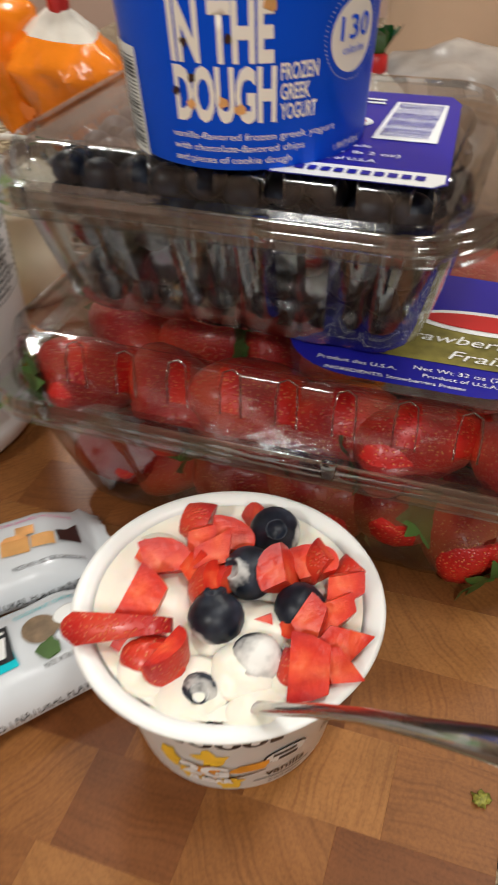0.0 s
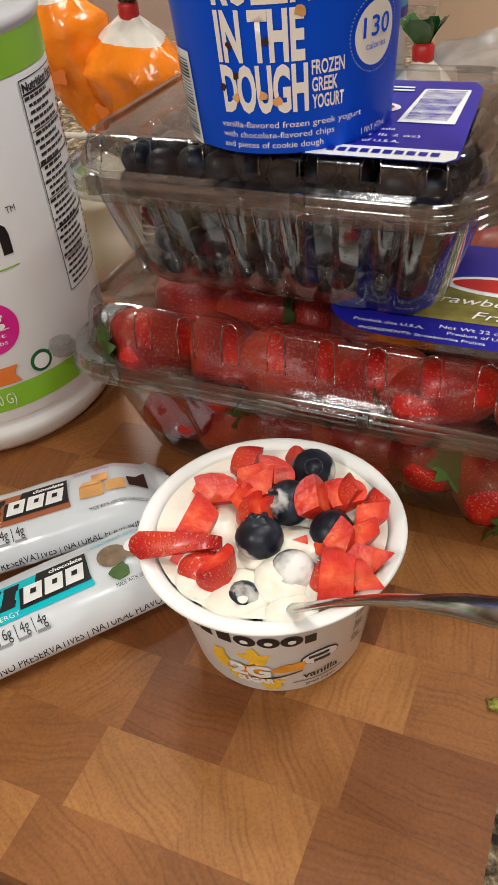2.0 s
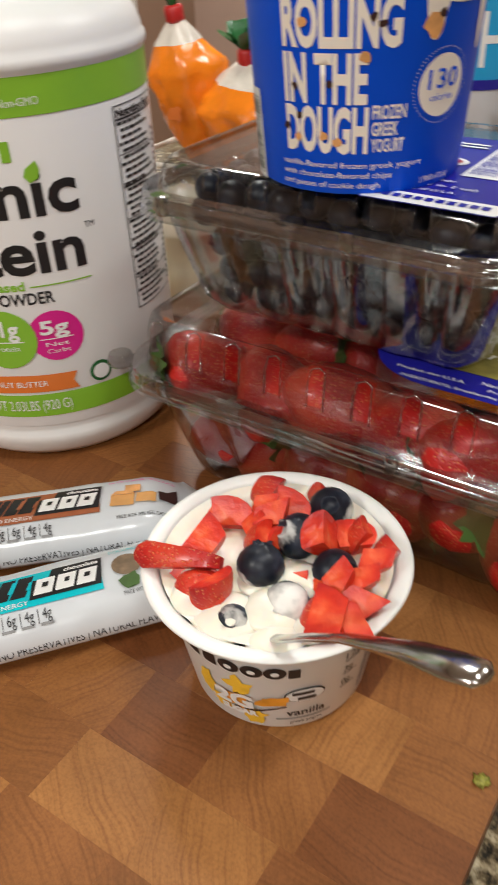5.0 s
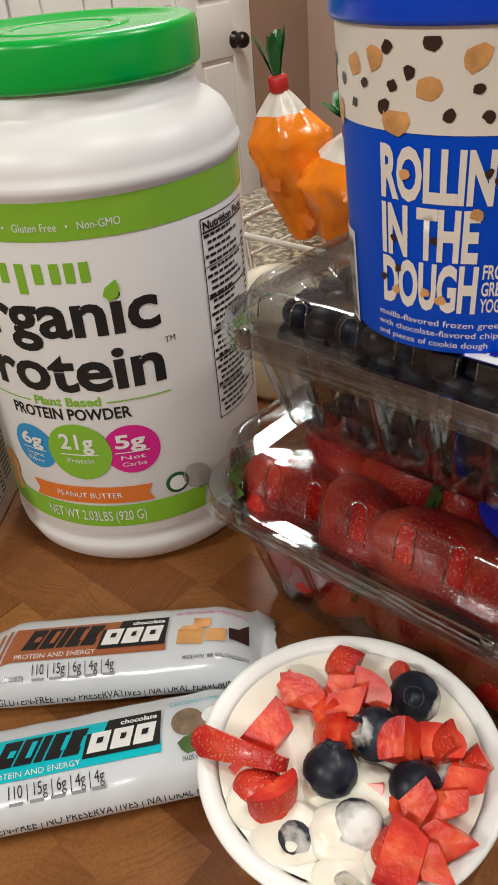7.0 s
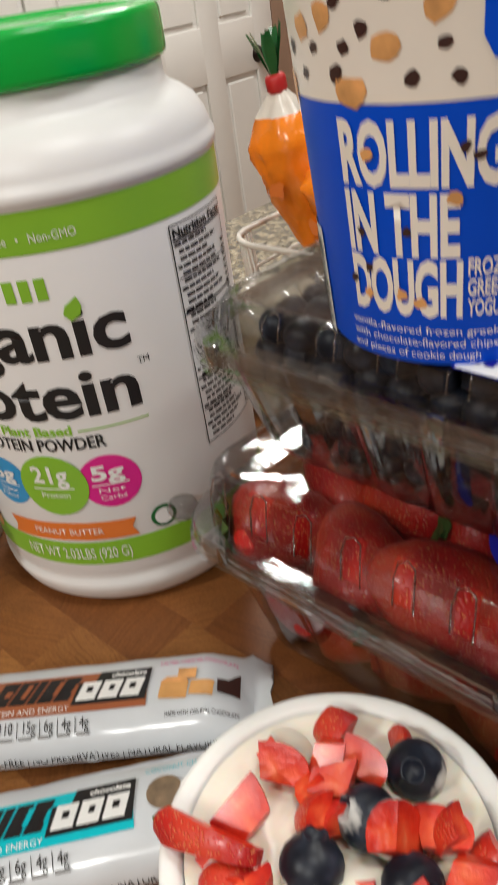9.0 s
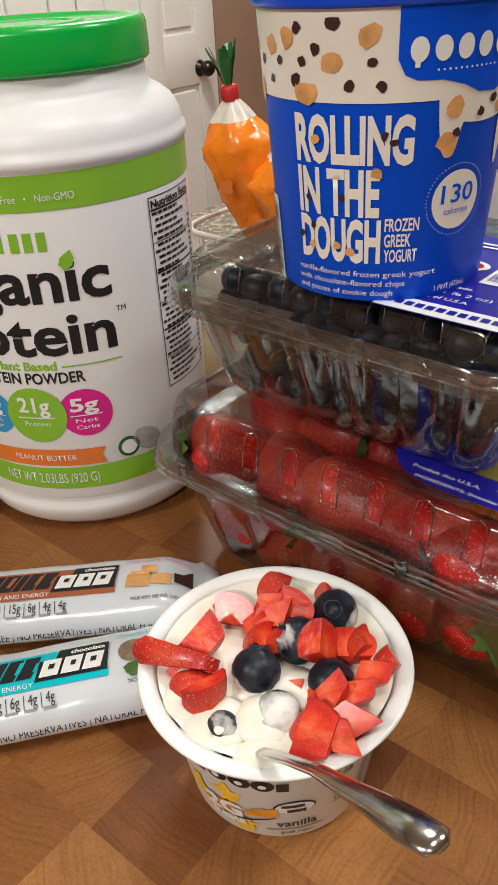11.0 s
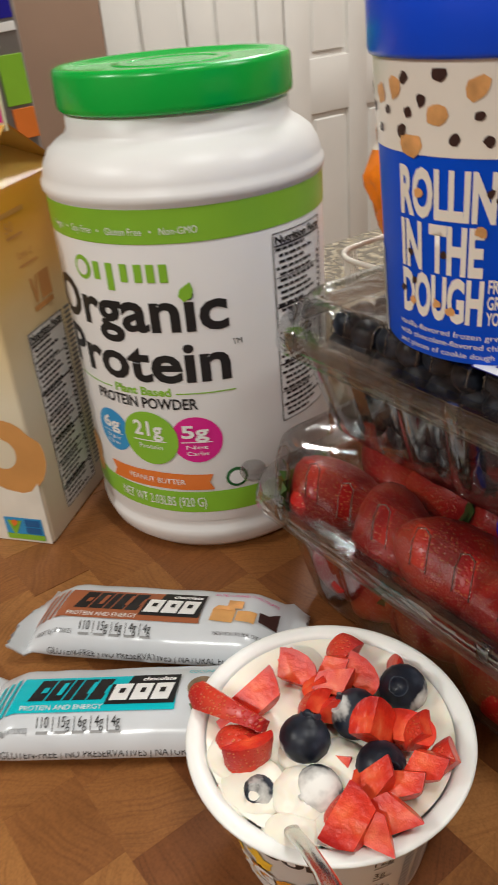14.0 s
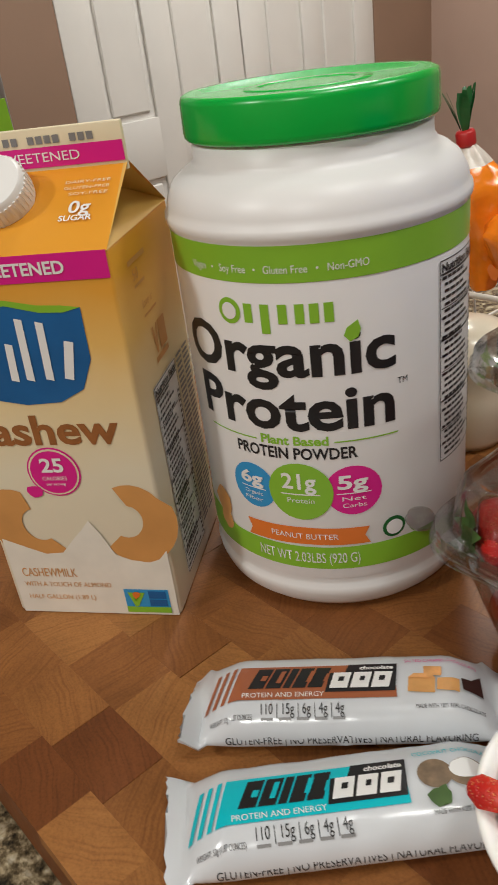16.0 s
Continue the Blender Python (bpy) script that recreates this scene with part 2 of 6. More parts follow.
def blueberry_mat():
    m = mat("blueberry_skin", (0.03, 0.04, 0.07), rough=0.4, spec=0.35)
    nt, b, link = nodes_of(m)
    tc = nt.nodes.new("ShaderNodeTexCoord")
    n = nt.nodes.new("ShaderNodeTexNoise")
    n.inputs["Scale"].default_value = 120.0
    n.inputs["Detail"].default_value = 5
    link(tc.outputs["Object"], n.inputs["Vector"])
    r = ramp(nt, [(0.35, (0.006, 0.007, 0.012)), (0.55, (0.014, 0.018, 0.030)), (0.75, (0.05, 0.062, 0.092))])
    link(n.outputs["Fac"], r.inputs[0])
    link(r.outputs[0], b.inputs["Base Color"])
    rr = nt.nodes.new("ShaderNodeMapRange")
    rr.inputs["To Min"].default_value, rr.inputs["To Max"].default_value = 0.2, 0.65
    link(n.outputs["Fac"], rr.inputs["Value"])
    link(rr.outputs["Result"], b.inputs["Roughness"])
    return m


def smeared_mat():
    m = blueberry_mat()
    m.name = "blueberry_with_yogurt"
    nt, b, link = nodes_of(m)
    tc = nt.nodes.new("ShaderNodeTexCoord")
    oi = nt.nodes.new("ShaderNodeObjectInfo")
    off = nt.nodes.new("ShaderNodeVectorMath")
    off.operation = "ADD"
    link(tc.outputs["Object"], off.inputs[0])
    link(oi.outputs["Random"], off.inputs[1])
    n = nt.nodes.new("ShaderNodeTexNoise")
    n.inputs["Scale"].default_value = 75.0
    n.inputs["Detail"].default_value = 4
    link(off.outputs[0], n.inputs["Vector"])
    cover = ramp(nt, [(0.55, (0, 0, 0)), (0.6, (0.5, 0.5, 0.5)), (0.72, (1, 1, 1))])
    link(n.outputs["Fac"], cover.inputs[0])
    mx = nt.nodes.new("ShaderNodeMix")
    mx.data_type = "RGBA"
    old = b.inputs["Base Color"].links[0].from_socket
    link(cover.outputs[0], mx.inputs["Factor"])
    link(old, mx.inputs["A"])
    mx.inputs["B"].default_value = (0.80, 0.78, 0.74, 1)
    link(mx.outputs["Result"], b.inputs["Base Color"])
    return m


M = dict(
    smeared=smeared_mat(),
    copper=mat("copper_brown_print", (0.36, 0.11, 0.045), rough=0.3, noise_scale=30, vary=0.05),
    wood=wood_mat(), granite=granite_mat(), clear=clear_mat(), rim=clear_mat("clear_plastic_rim", (0.68, 0.69, 0.69), 0.22, 0.6, 2.2), tray=clear_mat("clear_plastic_tray", (0.66, 0.67, 0.67), 0.15, 0.8, 2.2), berry=strawberry_mat(), flesh=flesh_mat(), blue=blueberry_mat(),
    wall=mat("brown_wall_paint", (0.30, 0.19, 0.13), rough=0.7, noise_scale=3, vary=0.06, bump=0.1, bump_scale=300),
    wall2=mat("pinkish_wall_paint", (0.42, 0.29, 0.23), rough=0.7, noise_scale=3, vary=0.05, bump=0.1, bump_scale=300),
    ceil=mat("ceiling_paint", (0.75, 0.70, 0.62), rough=0.8, noise_scale=5, vary=0.03),
    floor=mat("floor_tile", (0.35, 0.25, 0.17), rough=0.4, noise_scale=4, vary=0.15),
    door=mat("white_door_paint", (0.74, 0.72, 0.68), rough=0.4, noise_scale=6, vary=0.03),
    knob=mat("dark_bronze", (0.05, 0.04, 0.035), rough=0.3, metal=1.0),
    tub=mat("white_tub_plastic", (0.82, 0.82, 0.81), rough=0.38, noise_scale=20, vary=0.02, bump=0.02, bump_scale=60),
    label=mat("white_label_paper", (0.82, 0.815, 0.81), rough=0.32, noise_scale=20, vary=0.02),
    lime=mat("lime_green_print", (0.24, 0.50, 0.035), rough=0.32, noise_scale=40, vary=0.03),
    lid=mat("bright_green_plastic", (0.0, 0.42, 0.05), rough=0.25, noise_scale=15, vary=0.03, bump=0.03, bump_scale=90),
    black=mat("black_print", (0.012, 0.012, 0.014), rough=0.35),
    grey=mat("grey_print", (0.22, 0.22, 0.22), rough=0.4),
    blueprint=mat("royal_blue_print", (0.0, 0.078, 0.70), rough=0.42, spec=0.18, noise_scale=30, vary=0.03),
    navy=mat("navy_print", (0.015, 0.014, 0.29), rough=0.3),
    bluelid=mat("royal_blue_plastic", (0.0, 0.07, 0.75), rough=0.28, noise_scale=20, vary=0.03),
    cream=mat("cream_print", (0.85, 0.79, 0.71), rough=0.35, noise_scale=30, vary=0.03),
    dough=mat("cookie_dough_print", (0.72, 0.36, 0.13), rough=0.4, noise_scale=150, vary=0.25),
    chip=mat("chocolate_chip_print", (0.045, 0.018, 0.015), rough=0.4),
    white=mat("white_print", (0.82, 0.82, 0.80), rough=0.35),
    cyan=mat("sky_blue_print", (0.03, 0.30, 0.62), rough=0.35),
    pink=mat("magenta_print", (0.70, 0.01, 0.25), rough=0.35),
    orange=mat("orange_print", (0.75, 0.19, 0.03), rough=0.35, noise_scale=20, vary=0.04),
    teal=mat("turquoise_print", (0.0, 0.50, 0.58), rough=0.3),
    brown=mat("brown_print", (0.30, 0.11, 0.03), rough=0.4, noise_scale=90, vary=0.15),
    nut=mat("cashew_print", (0.62, 0.30, 0.09), rough=0.4, noise_scale=25, vary=0.12),
    caramel=mat("caramel_print", (0.70, 0.36, 0.12), rough=0.35, noise_scale=80, vary=0.15),
    cup=mat("white_cup_plastic", (0.82, 0.81, 0.78), rough=0.35, noise_scale=40, vary=0.02, sss=0.05),
    yogurt=mat("white_yogurt", (0.84, 0.78, 0.67), rough=0.3, spec=0.35, sss=0.3, noise_scale=60, vary=0.03, bump=0.1, bump_scale=60),
    steel=mat("stainless_steel", (0.55, 0.54, 0.52), rough=0.17, metal=1.0, noise_scale=80, vary=0.06, bump=0.03, bump_scale=400),
    wrap=mat("white_bar_wrapper", (0.64, 0.67, 0.70), rough=0.22, coat=0.3, noise_scale=40, vary=0.03, bump=0.14, bump_scale=45),
    carton=mat("cream_carton", (0.78, 0.68, 0.47), rough=0.35, noise_scale=20, vary=0.03),
    leaf=mat("strawberry_leaf", (0.06, 0.13, 0.025), rough=0.5, noise_scale=80, vary=0.25),
    greenfoil=mat("dark_green_plastic", (0.02, 0.13, 0.035), rough=0.25, noise_scale=60, vary=0.2, bump=0.3, bump_scale=120),
    red=mat("red_tie", (0.5, 0.02, 0.02), rough=0.4),
    bagorange=mat("orange_plastic_bag", (0.92, 0.24, 0.012), rough=0.22, noise_scale=25, vary=0.3, bump=1.0, bump_scale=48, coat=0.3),
    bagclear=mat("milky_plastic_bag", (0.80, 0.74, 0.66), rough=0.25, noise_scale=40, vary=0.12, bump=0.5, bump_scale=80),
    paper=mat("brown_kraft_paper", (0.56, 0.37, 0.24), rough=0.7, noise_scale=10, vary=0.12, bump=0.35, bump_scale=30),
    wire=mat("white_wire", (0.75, 0.72, 0.66), rough=0.3),
    fridge=mat("stainless_fridge", (0.30, 0.29, 0.28), rough=0.35, metal=0.7, noise_scale=5, vary=0.06),
)


# ---- mesh tools ----
def part(name, bm, material, parent=None, label="", smooth=True, kind="", sharp=None):
    me = bpy.data.meshes.new(name)
    bm.to_mesh(me)
    bm.free()
    me.materials.append(material)
    for p in me.polygons:
        p.use_smooth = smooth
    if smooth and sharp:
        me.set_sharp_from_angle(angle=radians(sharp))
    ob = new(name, me)
    ob.parent = parent
    return tagged(ob, label, kind=kind)


def thing(name, m, label, category, group="", kind=""):
    ob = new(name)
    ob.empty_display_size = 0.02
    ob.matrix_world = m
    return tagged(ob, label, category, group, kind)


def rings(loops, cap0=True, cap1=True, closed=True):
    """A skin over equal loops of points."""
    bm = bmesh.new()
    vs = [[bm.verts.new(p) for p in l] for l in loops]
    n = len(loops[0])
    for a, b in zip(vs, vs[1:]):
        for i in range(n if closed else n - 1):
            j = (i + 1) % n
            bm.faces.new((a[i], a[j], b[j], b[i]))
    if cap0:
        bm.faces.new(vs[0][::-1])
    if cap1:
        bm.faces.new(vs[-1])
    return bm


def circle(r, z, n, cx=0.0, cy=0.0):
    return [(cx + r * math.cos(2 * math.pi * i / n), cy + r * math.sin(2 * math.pi * i / n), z) for i in range(n)]


def lathe(profile, n=64, cap0=True, cap1=True):
    return rings([circle(max(r, 1e-5), z, n) for r, z in profile], cap0, cap1)


def box(sx, sy, sz, at=(0, 0, 0), bevel=0.0, seg=2):
    bm = bmesh.new()
    bmesh.ops.create_cube(bm, size=1.0, matrix=Matrix.Translation(at) @ Matrix.Diagonal((sx, sy, sz, 1)))
    if bevel:
        bmesh.ops.bevel(bm, geom=bm.edges[:], offset=bevel, segments=seg, profile=0.5, affect="EDGES")
    return bm


def tube(points, radius, n=8, closed=False, flat=1.0):
    """A round bar along points; radius may be a list."""
    pts = [Vector(p) for p in points]
    loops = []
    for i, p in enumerate(pts):
        a = pts[i - 1] if (i or closed) else p
        b = pts[(i + 1) % len(pts)] if (i + 1 < len(pts) or closed) else p
        d = (b - a).normalized()
        up = Vector((0, 0, 1)) if abs(d.z) < 0.95 else Vector((1, 0, 0))
        s = d.cross(up).normalized()
        u = s.cross(d)
        r = radius[i] if isinstance(radius, (list, tuple)) else radius
        loops.append([p + s * r * math.cos(2 * math.pi * k / n) + u * r * flat * math.sin(2 * math.pi * k / n) for k in range(n)])
    if closed:
        loops.append(loops[0])
    return rings(loops, not closed, not closed)


def flat(points, limit=0.004, rim=0.0):
    """A flat sheet in x, y with that outline, cut small enough to bend."""
    bm = bmesh.new()
    f = bm.faces.new([bm.verts.new((x, y, 0)) for x, y in points])
    bmesh.ops.triangulate(bm, faces=[f])
    for _ in range(6):
        long = [e for e in bm.edges if e.calc_length() > limit]
        if not long:
            break
        bmesh.ops.subdivide_edges(bm, edges=long, cuts=1)
        bmesh.ops.triangulate(bm, faces=bm.faces[:])
    return bm


def grid(x0, y0, x1, y1, step=0.004):
    nx, ny = max(1, math.ceil((x1 - x0) / step)), max(1, math.ceil((y1 - y0) / step))
    bm = bmesh.new()
    v = [[bm.verts.new((x0 + (x1 - x0) * i / nx, y0 + (y1 - y0) * j / ny, 0)) for i in range(nx + 1)] for j in range(ny + 1)]
    for j in range(ny):
        for i in range(nx):
            bm.faces.new((v[j][i], v[j][i + 1], v[j + 1][i + 1], v[j + 1][i]))
    return bm


def disc(cx, cy, rx, ry=None, n=28):
    ry = ry or rx
    return [(cx + rx * math.cos(2 * math.pi * i / n), cy + ry * math.sin(2 * math.pi * i / n)) for i in range(n)]


def blob(cx, cy, r, seed, n=14, rough=0.3):
    rnd = random.Random(seed)
    k = [1 + rough * (rnd.random() - 0.5) * 2 for _ in range(n)]
    return [(cx + r * k[i] * math.cos(2 * math.pi * i / n), cy + r * k[i] * math.sin(2 * math.pi * i / n)) for i in range(n)]


def words(text, size, x=0.0, y=0.0, align="LEFT", squeeze=1.0, bold=0.0, lean=0.0):
    """Lettering as a flat mesh in x, y; size is the height of a capital."""
    cu = bpy.data.curves.new("lettering", "FONT")
    cu.body, cu.size, cu.align_x, cu.resolution_u, cu.offset, cu.shear = text, size / 0.69, align, 3, bold, lean
    ob = bpy.data.objects.new("lettering", cu)
    scene.collection.objects.link(ob)
    dg = bpy.context.evaluated_depsgraph_get()
    me = bpy.data.meshes.new_from_object(ob.evaluated_get(dg))
    bm = bmesh.new()
    bm.from_mesh(me)
    bmesh.ops.triangulate(bm, faces=bm.faces[:])
    for v in bm.verts:
        v.co = (v.co.x * squeeze + x, v.co.y + y, 0)
    bpy.data.objects.remove(ob)
    bpy.data.curves.remove(cu)
    bpy.data.meshes.remove(me)
    return bm


def bend(bm, fn):
    for v in bm.verts:
        v.co = fn(v.co.x, v.co.y)
    return bm


def join(*bms):
    out = bmesh.new()
    for b in bms:
        me = bpy.data.meshes.new("tmp")
        b.to_mesh(me)
        b.free()
        out.from_mesh(me)
        bpy.data.meshes.remove(me)
    return out


def bars(rows, x, y, width, gap, height, seed=1, ragged=0.25):
    """Rows of small print that nobody can read: plain bars."""
    rnd = random.Random(seed)
    out = []
    for i in range(rows):
        w = width * (1 - ragged * rnd.random())
        out.append(grid(x, y - i * gap, x + w, y - i * gap + height, 0.004))
    return join(*out)


def round_rect(lx, ly, r, n=8):
    pts = []
    for cx, cy, a in ((lx / 2 - r, ly / 2 - r, 0), (-lx / 2 + r, ly / 2 - r, 90), (-lx / 2 + r, -ly / 2 + r, 180), (lx / 2 - r, -ly / 2 + r, 270)):
        for i in range(n + 1):
            t = radians(a + 90 * i / n)
            pts.append((cx + r * math.cos(t), cy + r * math.sin(t)))
    return pts

# ---- the room ----
def slab(name, x0, y0, z0, x1, y1, z1, m, label="", cat="structure"):
    bm = box(x1 - x0, y1 - y0, z1 - z0, ((x0 + x1) / 2, (y0 + y1) / 2, (z0 + z1) / 2))
    return tagged(part(name, bm, m, smooth=False), label, cat, kind="structure")


XL, YB, XR, YF = -2.0, 2.62, 2.2, -2.2
DOOR0, DOOR1, DOORTOP = 1.015, 2.285, 1.08
slab("floor", XL - 0.1, YF - 0.1, FLOOR - 0.1, XR + 0.1, YB + 0.1, FLOOR, M["floor"], "brown tiled kitchen floor", "floor")
slab("ceiling", XL - 0.1, YF - 0.1, CEIL, XR + 0.1, YB + 0.1, CEIL + 0.1, M["ceil"], "plain off-white kitchen ceiling", "ceiling")
slab("wall_north", XL - 0.1, YB, FLOOR, XR + 0.1, YB + 0.1, CEIL, M["wall2"], "pinkish beige painted wall", "wall")
# east and south walls are unseen additions; their brown holds down bounced light
slab("wall_east", XR, YF, FLOOR, XR + 0.1, YB, CEIL, M["wall"], "plain brown wall added to close an unseen side of the room", "wall")
slab("wall_south", XL - 0.1, YF - 0.1, FLOOR, XR + 0.1, YF, CEIL, M["wall"], "plain brown wall added to close an unseen side of the room", "wall")
slab("wall_west", XL - 0.1, YF, FLOOR, XL, DOOR0, CEIL, M["wall"], "brown painted wall beside the closet", "wall")
slab("wall_west_end", XL - 0.1, DOOR1, FLOOR, XL, YB, CEIL, M["wall"], "brown painted wall past the closet", "wall")
slab("wall_west_top", XL - 0.1, DOOR0, DOORTOP, XL, DOOR1, CEIL, M["wall"], "brown painted wall over the closet", "wall")


def closet_door(name, y0, y1, knob_y):
    """A white six-panel leaf in the west wall's opening."""
    d = thing(name, pose(XL - 0.02, (y0 + y1) / 2, FLOOR + 0.01), "white painted six-panel closet door, closed", "door", "closet doors", "structure")
    w, h = y1 - y0 - 0.006, DOORTOP - FLOOR - 0.015
    part("core", box(0.026, w, h, (-0.006, 0, h / 2)), M["door"], d, smooth=False)
    cols = ((-w / 2, -w / 2 + 0.10), (-0.045, 0.045), (w / 2 - 0.10, w / 2))
    levels = (0.0, 0.24, 0.82, 0.99, 1.56, 1.66, h - 0.12, h)
    for a, b in cols:
        part("stile", box(0.012, b - a, h, (0.013, (a + b) / 2, h / 2), 0.003), M["door"], d, sharp=40)
    for a, b in ((levels[0], levels[1]), (levels[2], levels[3]), (levels[4], levels[5]), (levels[6], levels[7])):
        part("rail", box(0.0118, w - 0.004, b - a, (0.013, 0, (a + b) / 2), 0.003), M["door"], d, sharp=40)
    for z0, z1 in ((levels[1], levels[2]), (levels[3], levels[4]), (levels[5], levels[6])):
        for y_a, y_b in ((-w / 2 + 0.10, -0.045), (0.045, w / 2 - 0.10)):
            bm = box(0.01, y_b - y_a - 0.035, z1 - z0 - 0.035, (0.010, (y_a + y_b) / 2, (z0 + z1) / 2), 0.0045, 1)
            part("panel", bm, M["door"], d, sharp=30)
    k = bmesh.new()
    bmesh.ops.create_uvsphere(k, u_segments=20, v_segments=12, radius=0.027, matrix=Matrix.Translation((0.055, knob_y - (y0 + y1) / 2, 0.87)))
    part("knob", k, M["knob"], d, "dark bronze round knob")
    st = bmesh.new()
    bmesh.ops.create_cone(st, segments=20, radius1=0.03, radius2=0.012, depth=0.03, cap_ends=True, matrix=Matrix.Translation((0.032, knob_y - (y0 + y1) / 2, 0.87)) @ Matrix.Rotation(radians(90), 4, "Y"))
    part("knob_rose", st, M["knob"], d, sharp=40)
    return d


closet_door("door_1", DOOR0, 1.65, 1.057)
closet_door("door_2", 1.65, DOOR1, 2.19)

# granite counter with its cabinet below
COUNTER = -0.042
slab("counter_base", -0.64, -0.42, FLOOR, 0.9, 1.35, COUNTER - 0.035, M["wall"], "brown kitchen island cabinet", "cabinet")
bm = box(1.61, 1.85, 0.034, (0.125, 0.465, COUNTER - 0.0175), 0.008, 3)
tagged(part("granite_countertop", bm, M["granite"], sharp=40), "polished speckled brown granite countertop", "countertop", kind="structure")

# ---- butcher block ----
BX1, BY0 = 0.098, -0.1155
BX0, BY1 = -0.50, 0.30
board = thing("butcher_block", pose(0, 0, COUNTER), "thick end-grain wooden butcher block on the granite counter", "cutting board")
part("core", box(BX1 - BX0 - 0.004, BY1 - BY0 - 0.004, 0.036, ((BX0 + BX1) / 2, (BY0 + BY1) / 2, 0.0185)), M["wood"], board, smooth=False)


# wooden blocks, glued in rows along the board; joints are shallow grooves
ROW_Y = [-0.1155, -0.089, -0.0565, -0.022, 0.012, 0.045, 0.079, 0.112, 0.146, 0.18, 0.214, 0.248, 0.30]
block_meshes = {}


def block_mesh(w, d):
    key = (round(w, 3), round(d, 3))
    if key not in block_meshes:
        bm = box(w, d, 0.008, (0, 0, 0), 0.00007, 1)
        me = bpy.data.meshes.new("wood_block")
        bm.to_mesh(me)
        bm.free()
        me.materials.append(M["wood"])
        block_meshes[key] = me
    return block_meshes[key]


def lay_blocks():
    rnd = random.Random(5)
    for j, (y0, y1) in enumerate(zip(ROW_Y, ROW_Y[1:])):
        x = BX1
        first = True
        while x > BX0 + 0.004:
            w = rnd.choice((0.044, 0.044, 0.0445, 0.0465, 0.0415, 0.05))
            if first:
                w = (0.056, 0.0555, 0.05, 0.036)[j % 4]
                first = False
            w = min(w, x - BX0)
            if x - w - BX0 < 0.012:
                w = x - BX0
            ob = new("wood_block", block_mesh(w, y1 - y0))
            ob.parent = board
            ob.location = (x - w / 2, (y0 + y1) / 2, -COUNTER - 0.004 + rnd.uniform(-0.00005, 0.0))
            x -= w


lay_blocks()

TUB, CUP, PINT = (-0.2263, 0.1192), (0.0007, 0.0116), (-0.0276, 0.1257)


def around(radius, th0, off=0.0004, z0=0.0):
    """Maps (arc length from th0, height) onto a turned surface."""
    ref = radius(0.0) if z0 == 0 else radius(z0)

    def fn(u, v):
        r = radius(v) + off
        t = radians(th0) + u / ref
        return (r * math.cos(t), r * math.sin(t), v)
    return fn


def fitted(text, cap, u0, u1, v, bold=0.0, lean=0.0):
    """Lettering stretched to run from u0 to u1 on the line v."""
    bm = words(text, cap, bold=bold, lean=lean)
    xs = [q.co.x for q in bm.verts]
    a, b = min(xs), max(xs)
    for q in bm.verts:
        q.co = (u0 + (q.co.x - a) * (u1 - u0) / (b - a), q.co.y + v, 0)
    long = [e for e in bm.edges if e.calc_length() > 0.006]
    if long:
        bmesh.ops.subdivide_edges(bm, edges=long, cuts=2)
        bmesh.ops.triangulate(bm, faces=bm.faces[:])
    return bm


# ---- protein powder tub ----
tub = thing("protein_powder_tub", pose(*TUB, 0.0), "large white plastic protein powder tub with a green lid", "tub")
prof = [(0.0, 0.004), (0.05, 0.004), (0.058, 0.0), (0.066, 0.0015), (0.0708, 0.0065), (0.0731, 0.013), (0.0736, 0.0178), (0.0722, 0.0198), (0.0727, 0.0222), (0.0727, 0.1955),
        (0.0730, 0.1995), (0.0735, 0.2013), (0.0745, 0.2025), (0.0748, 0.2045), (0.0745, 0.2065), (0.0733, 0.208), (0.0730, 0.2105), (0.0716, 0.2148), (0.0686, 0.2200), (0.0638, 0.2238),
        (0.0595, 0.2260), (0.0572, 0.2290), (0.0565, 0.243), (0.0, 0.243)]
part("body", lathe(prof, 128), M["tub"], tub)
lidp = [(0.0572, 0.2378), (0.0586, 0.2378), (0.0596, 0.2388), (0.0599, 0.2408), (0.0597, 0.2538), (0.0590, 0.2560), (0.0571, 0.2570), (0.0532, 0.2568), (0.0512, 0.2555), (0.0, 0.2553)]
lid = part("lid", lathe(lidp, 128, cap0=False), M["lid"], tub, "bright green screw lid")
part("lid_emblem", lathe([(0.030, 0.2553), (0.030, 0.2557), (0.022, 0.2557), (0.022, 0.2553)], 48, False, False), M["lid"], lid)


def tub_r(z):
    return 0.0729


TW = around(tub_r, -62, 0.0003)
A2 = 0.0729 * math.pi / 180  # metres of arc to a degree


def deg(t):
    return (t + 62) * A2


part("label", lathe([(0.0730, 0.0245), (0.0731, 0.0248), (0.0731, 0.2003), (0.0730, 0.2007)], 128, False, False), M["label"], tub, "white wrap-around label")
TW = around(tub_r, -62, 0.0005)
TW2 = around(tub_r, -62, 0.0008)
part("green_band", lathe([(0.0734, 0.1842), (0.0734, 0.2003)], 128, False, False), M["lime"], tub, "lime green printed band")
bm = rings([[(deg(a), 0.031, 0), (deg(a), 0.0447 + (0.005 * min(1, (-94 - a) / 14) if a < -94 else 0), 0)] for a in range(-238, 122, 3)], False, False, closed=False)
part("green_band", bend(bm, TW), M["lime"], tub, "lime green printed band")
part("lettering", bend(fitted("Vegan   •   Soy Free   •   Gluten Free   •   Non-GMO", 0.0034, deg(-97), deg(-29.5), 0.1886), TW2), M["white"], tub)
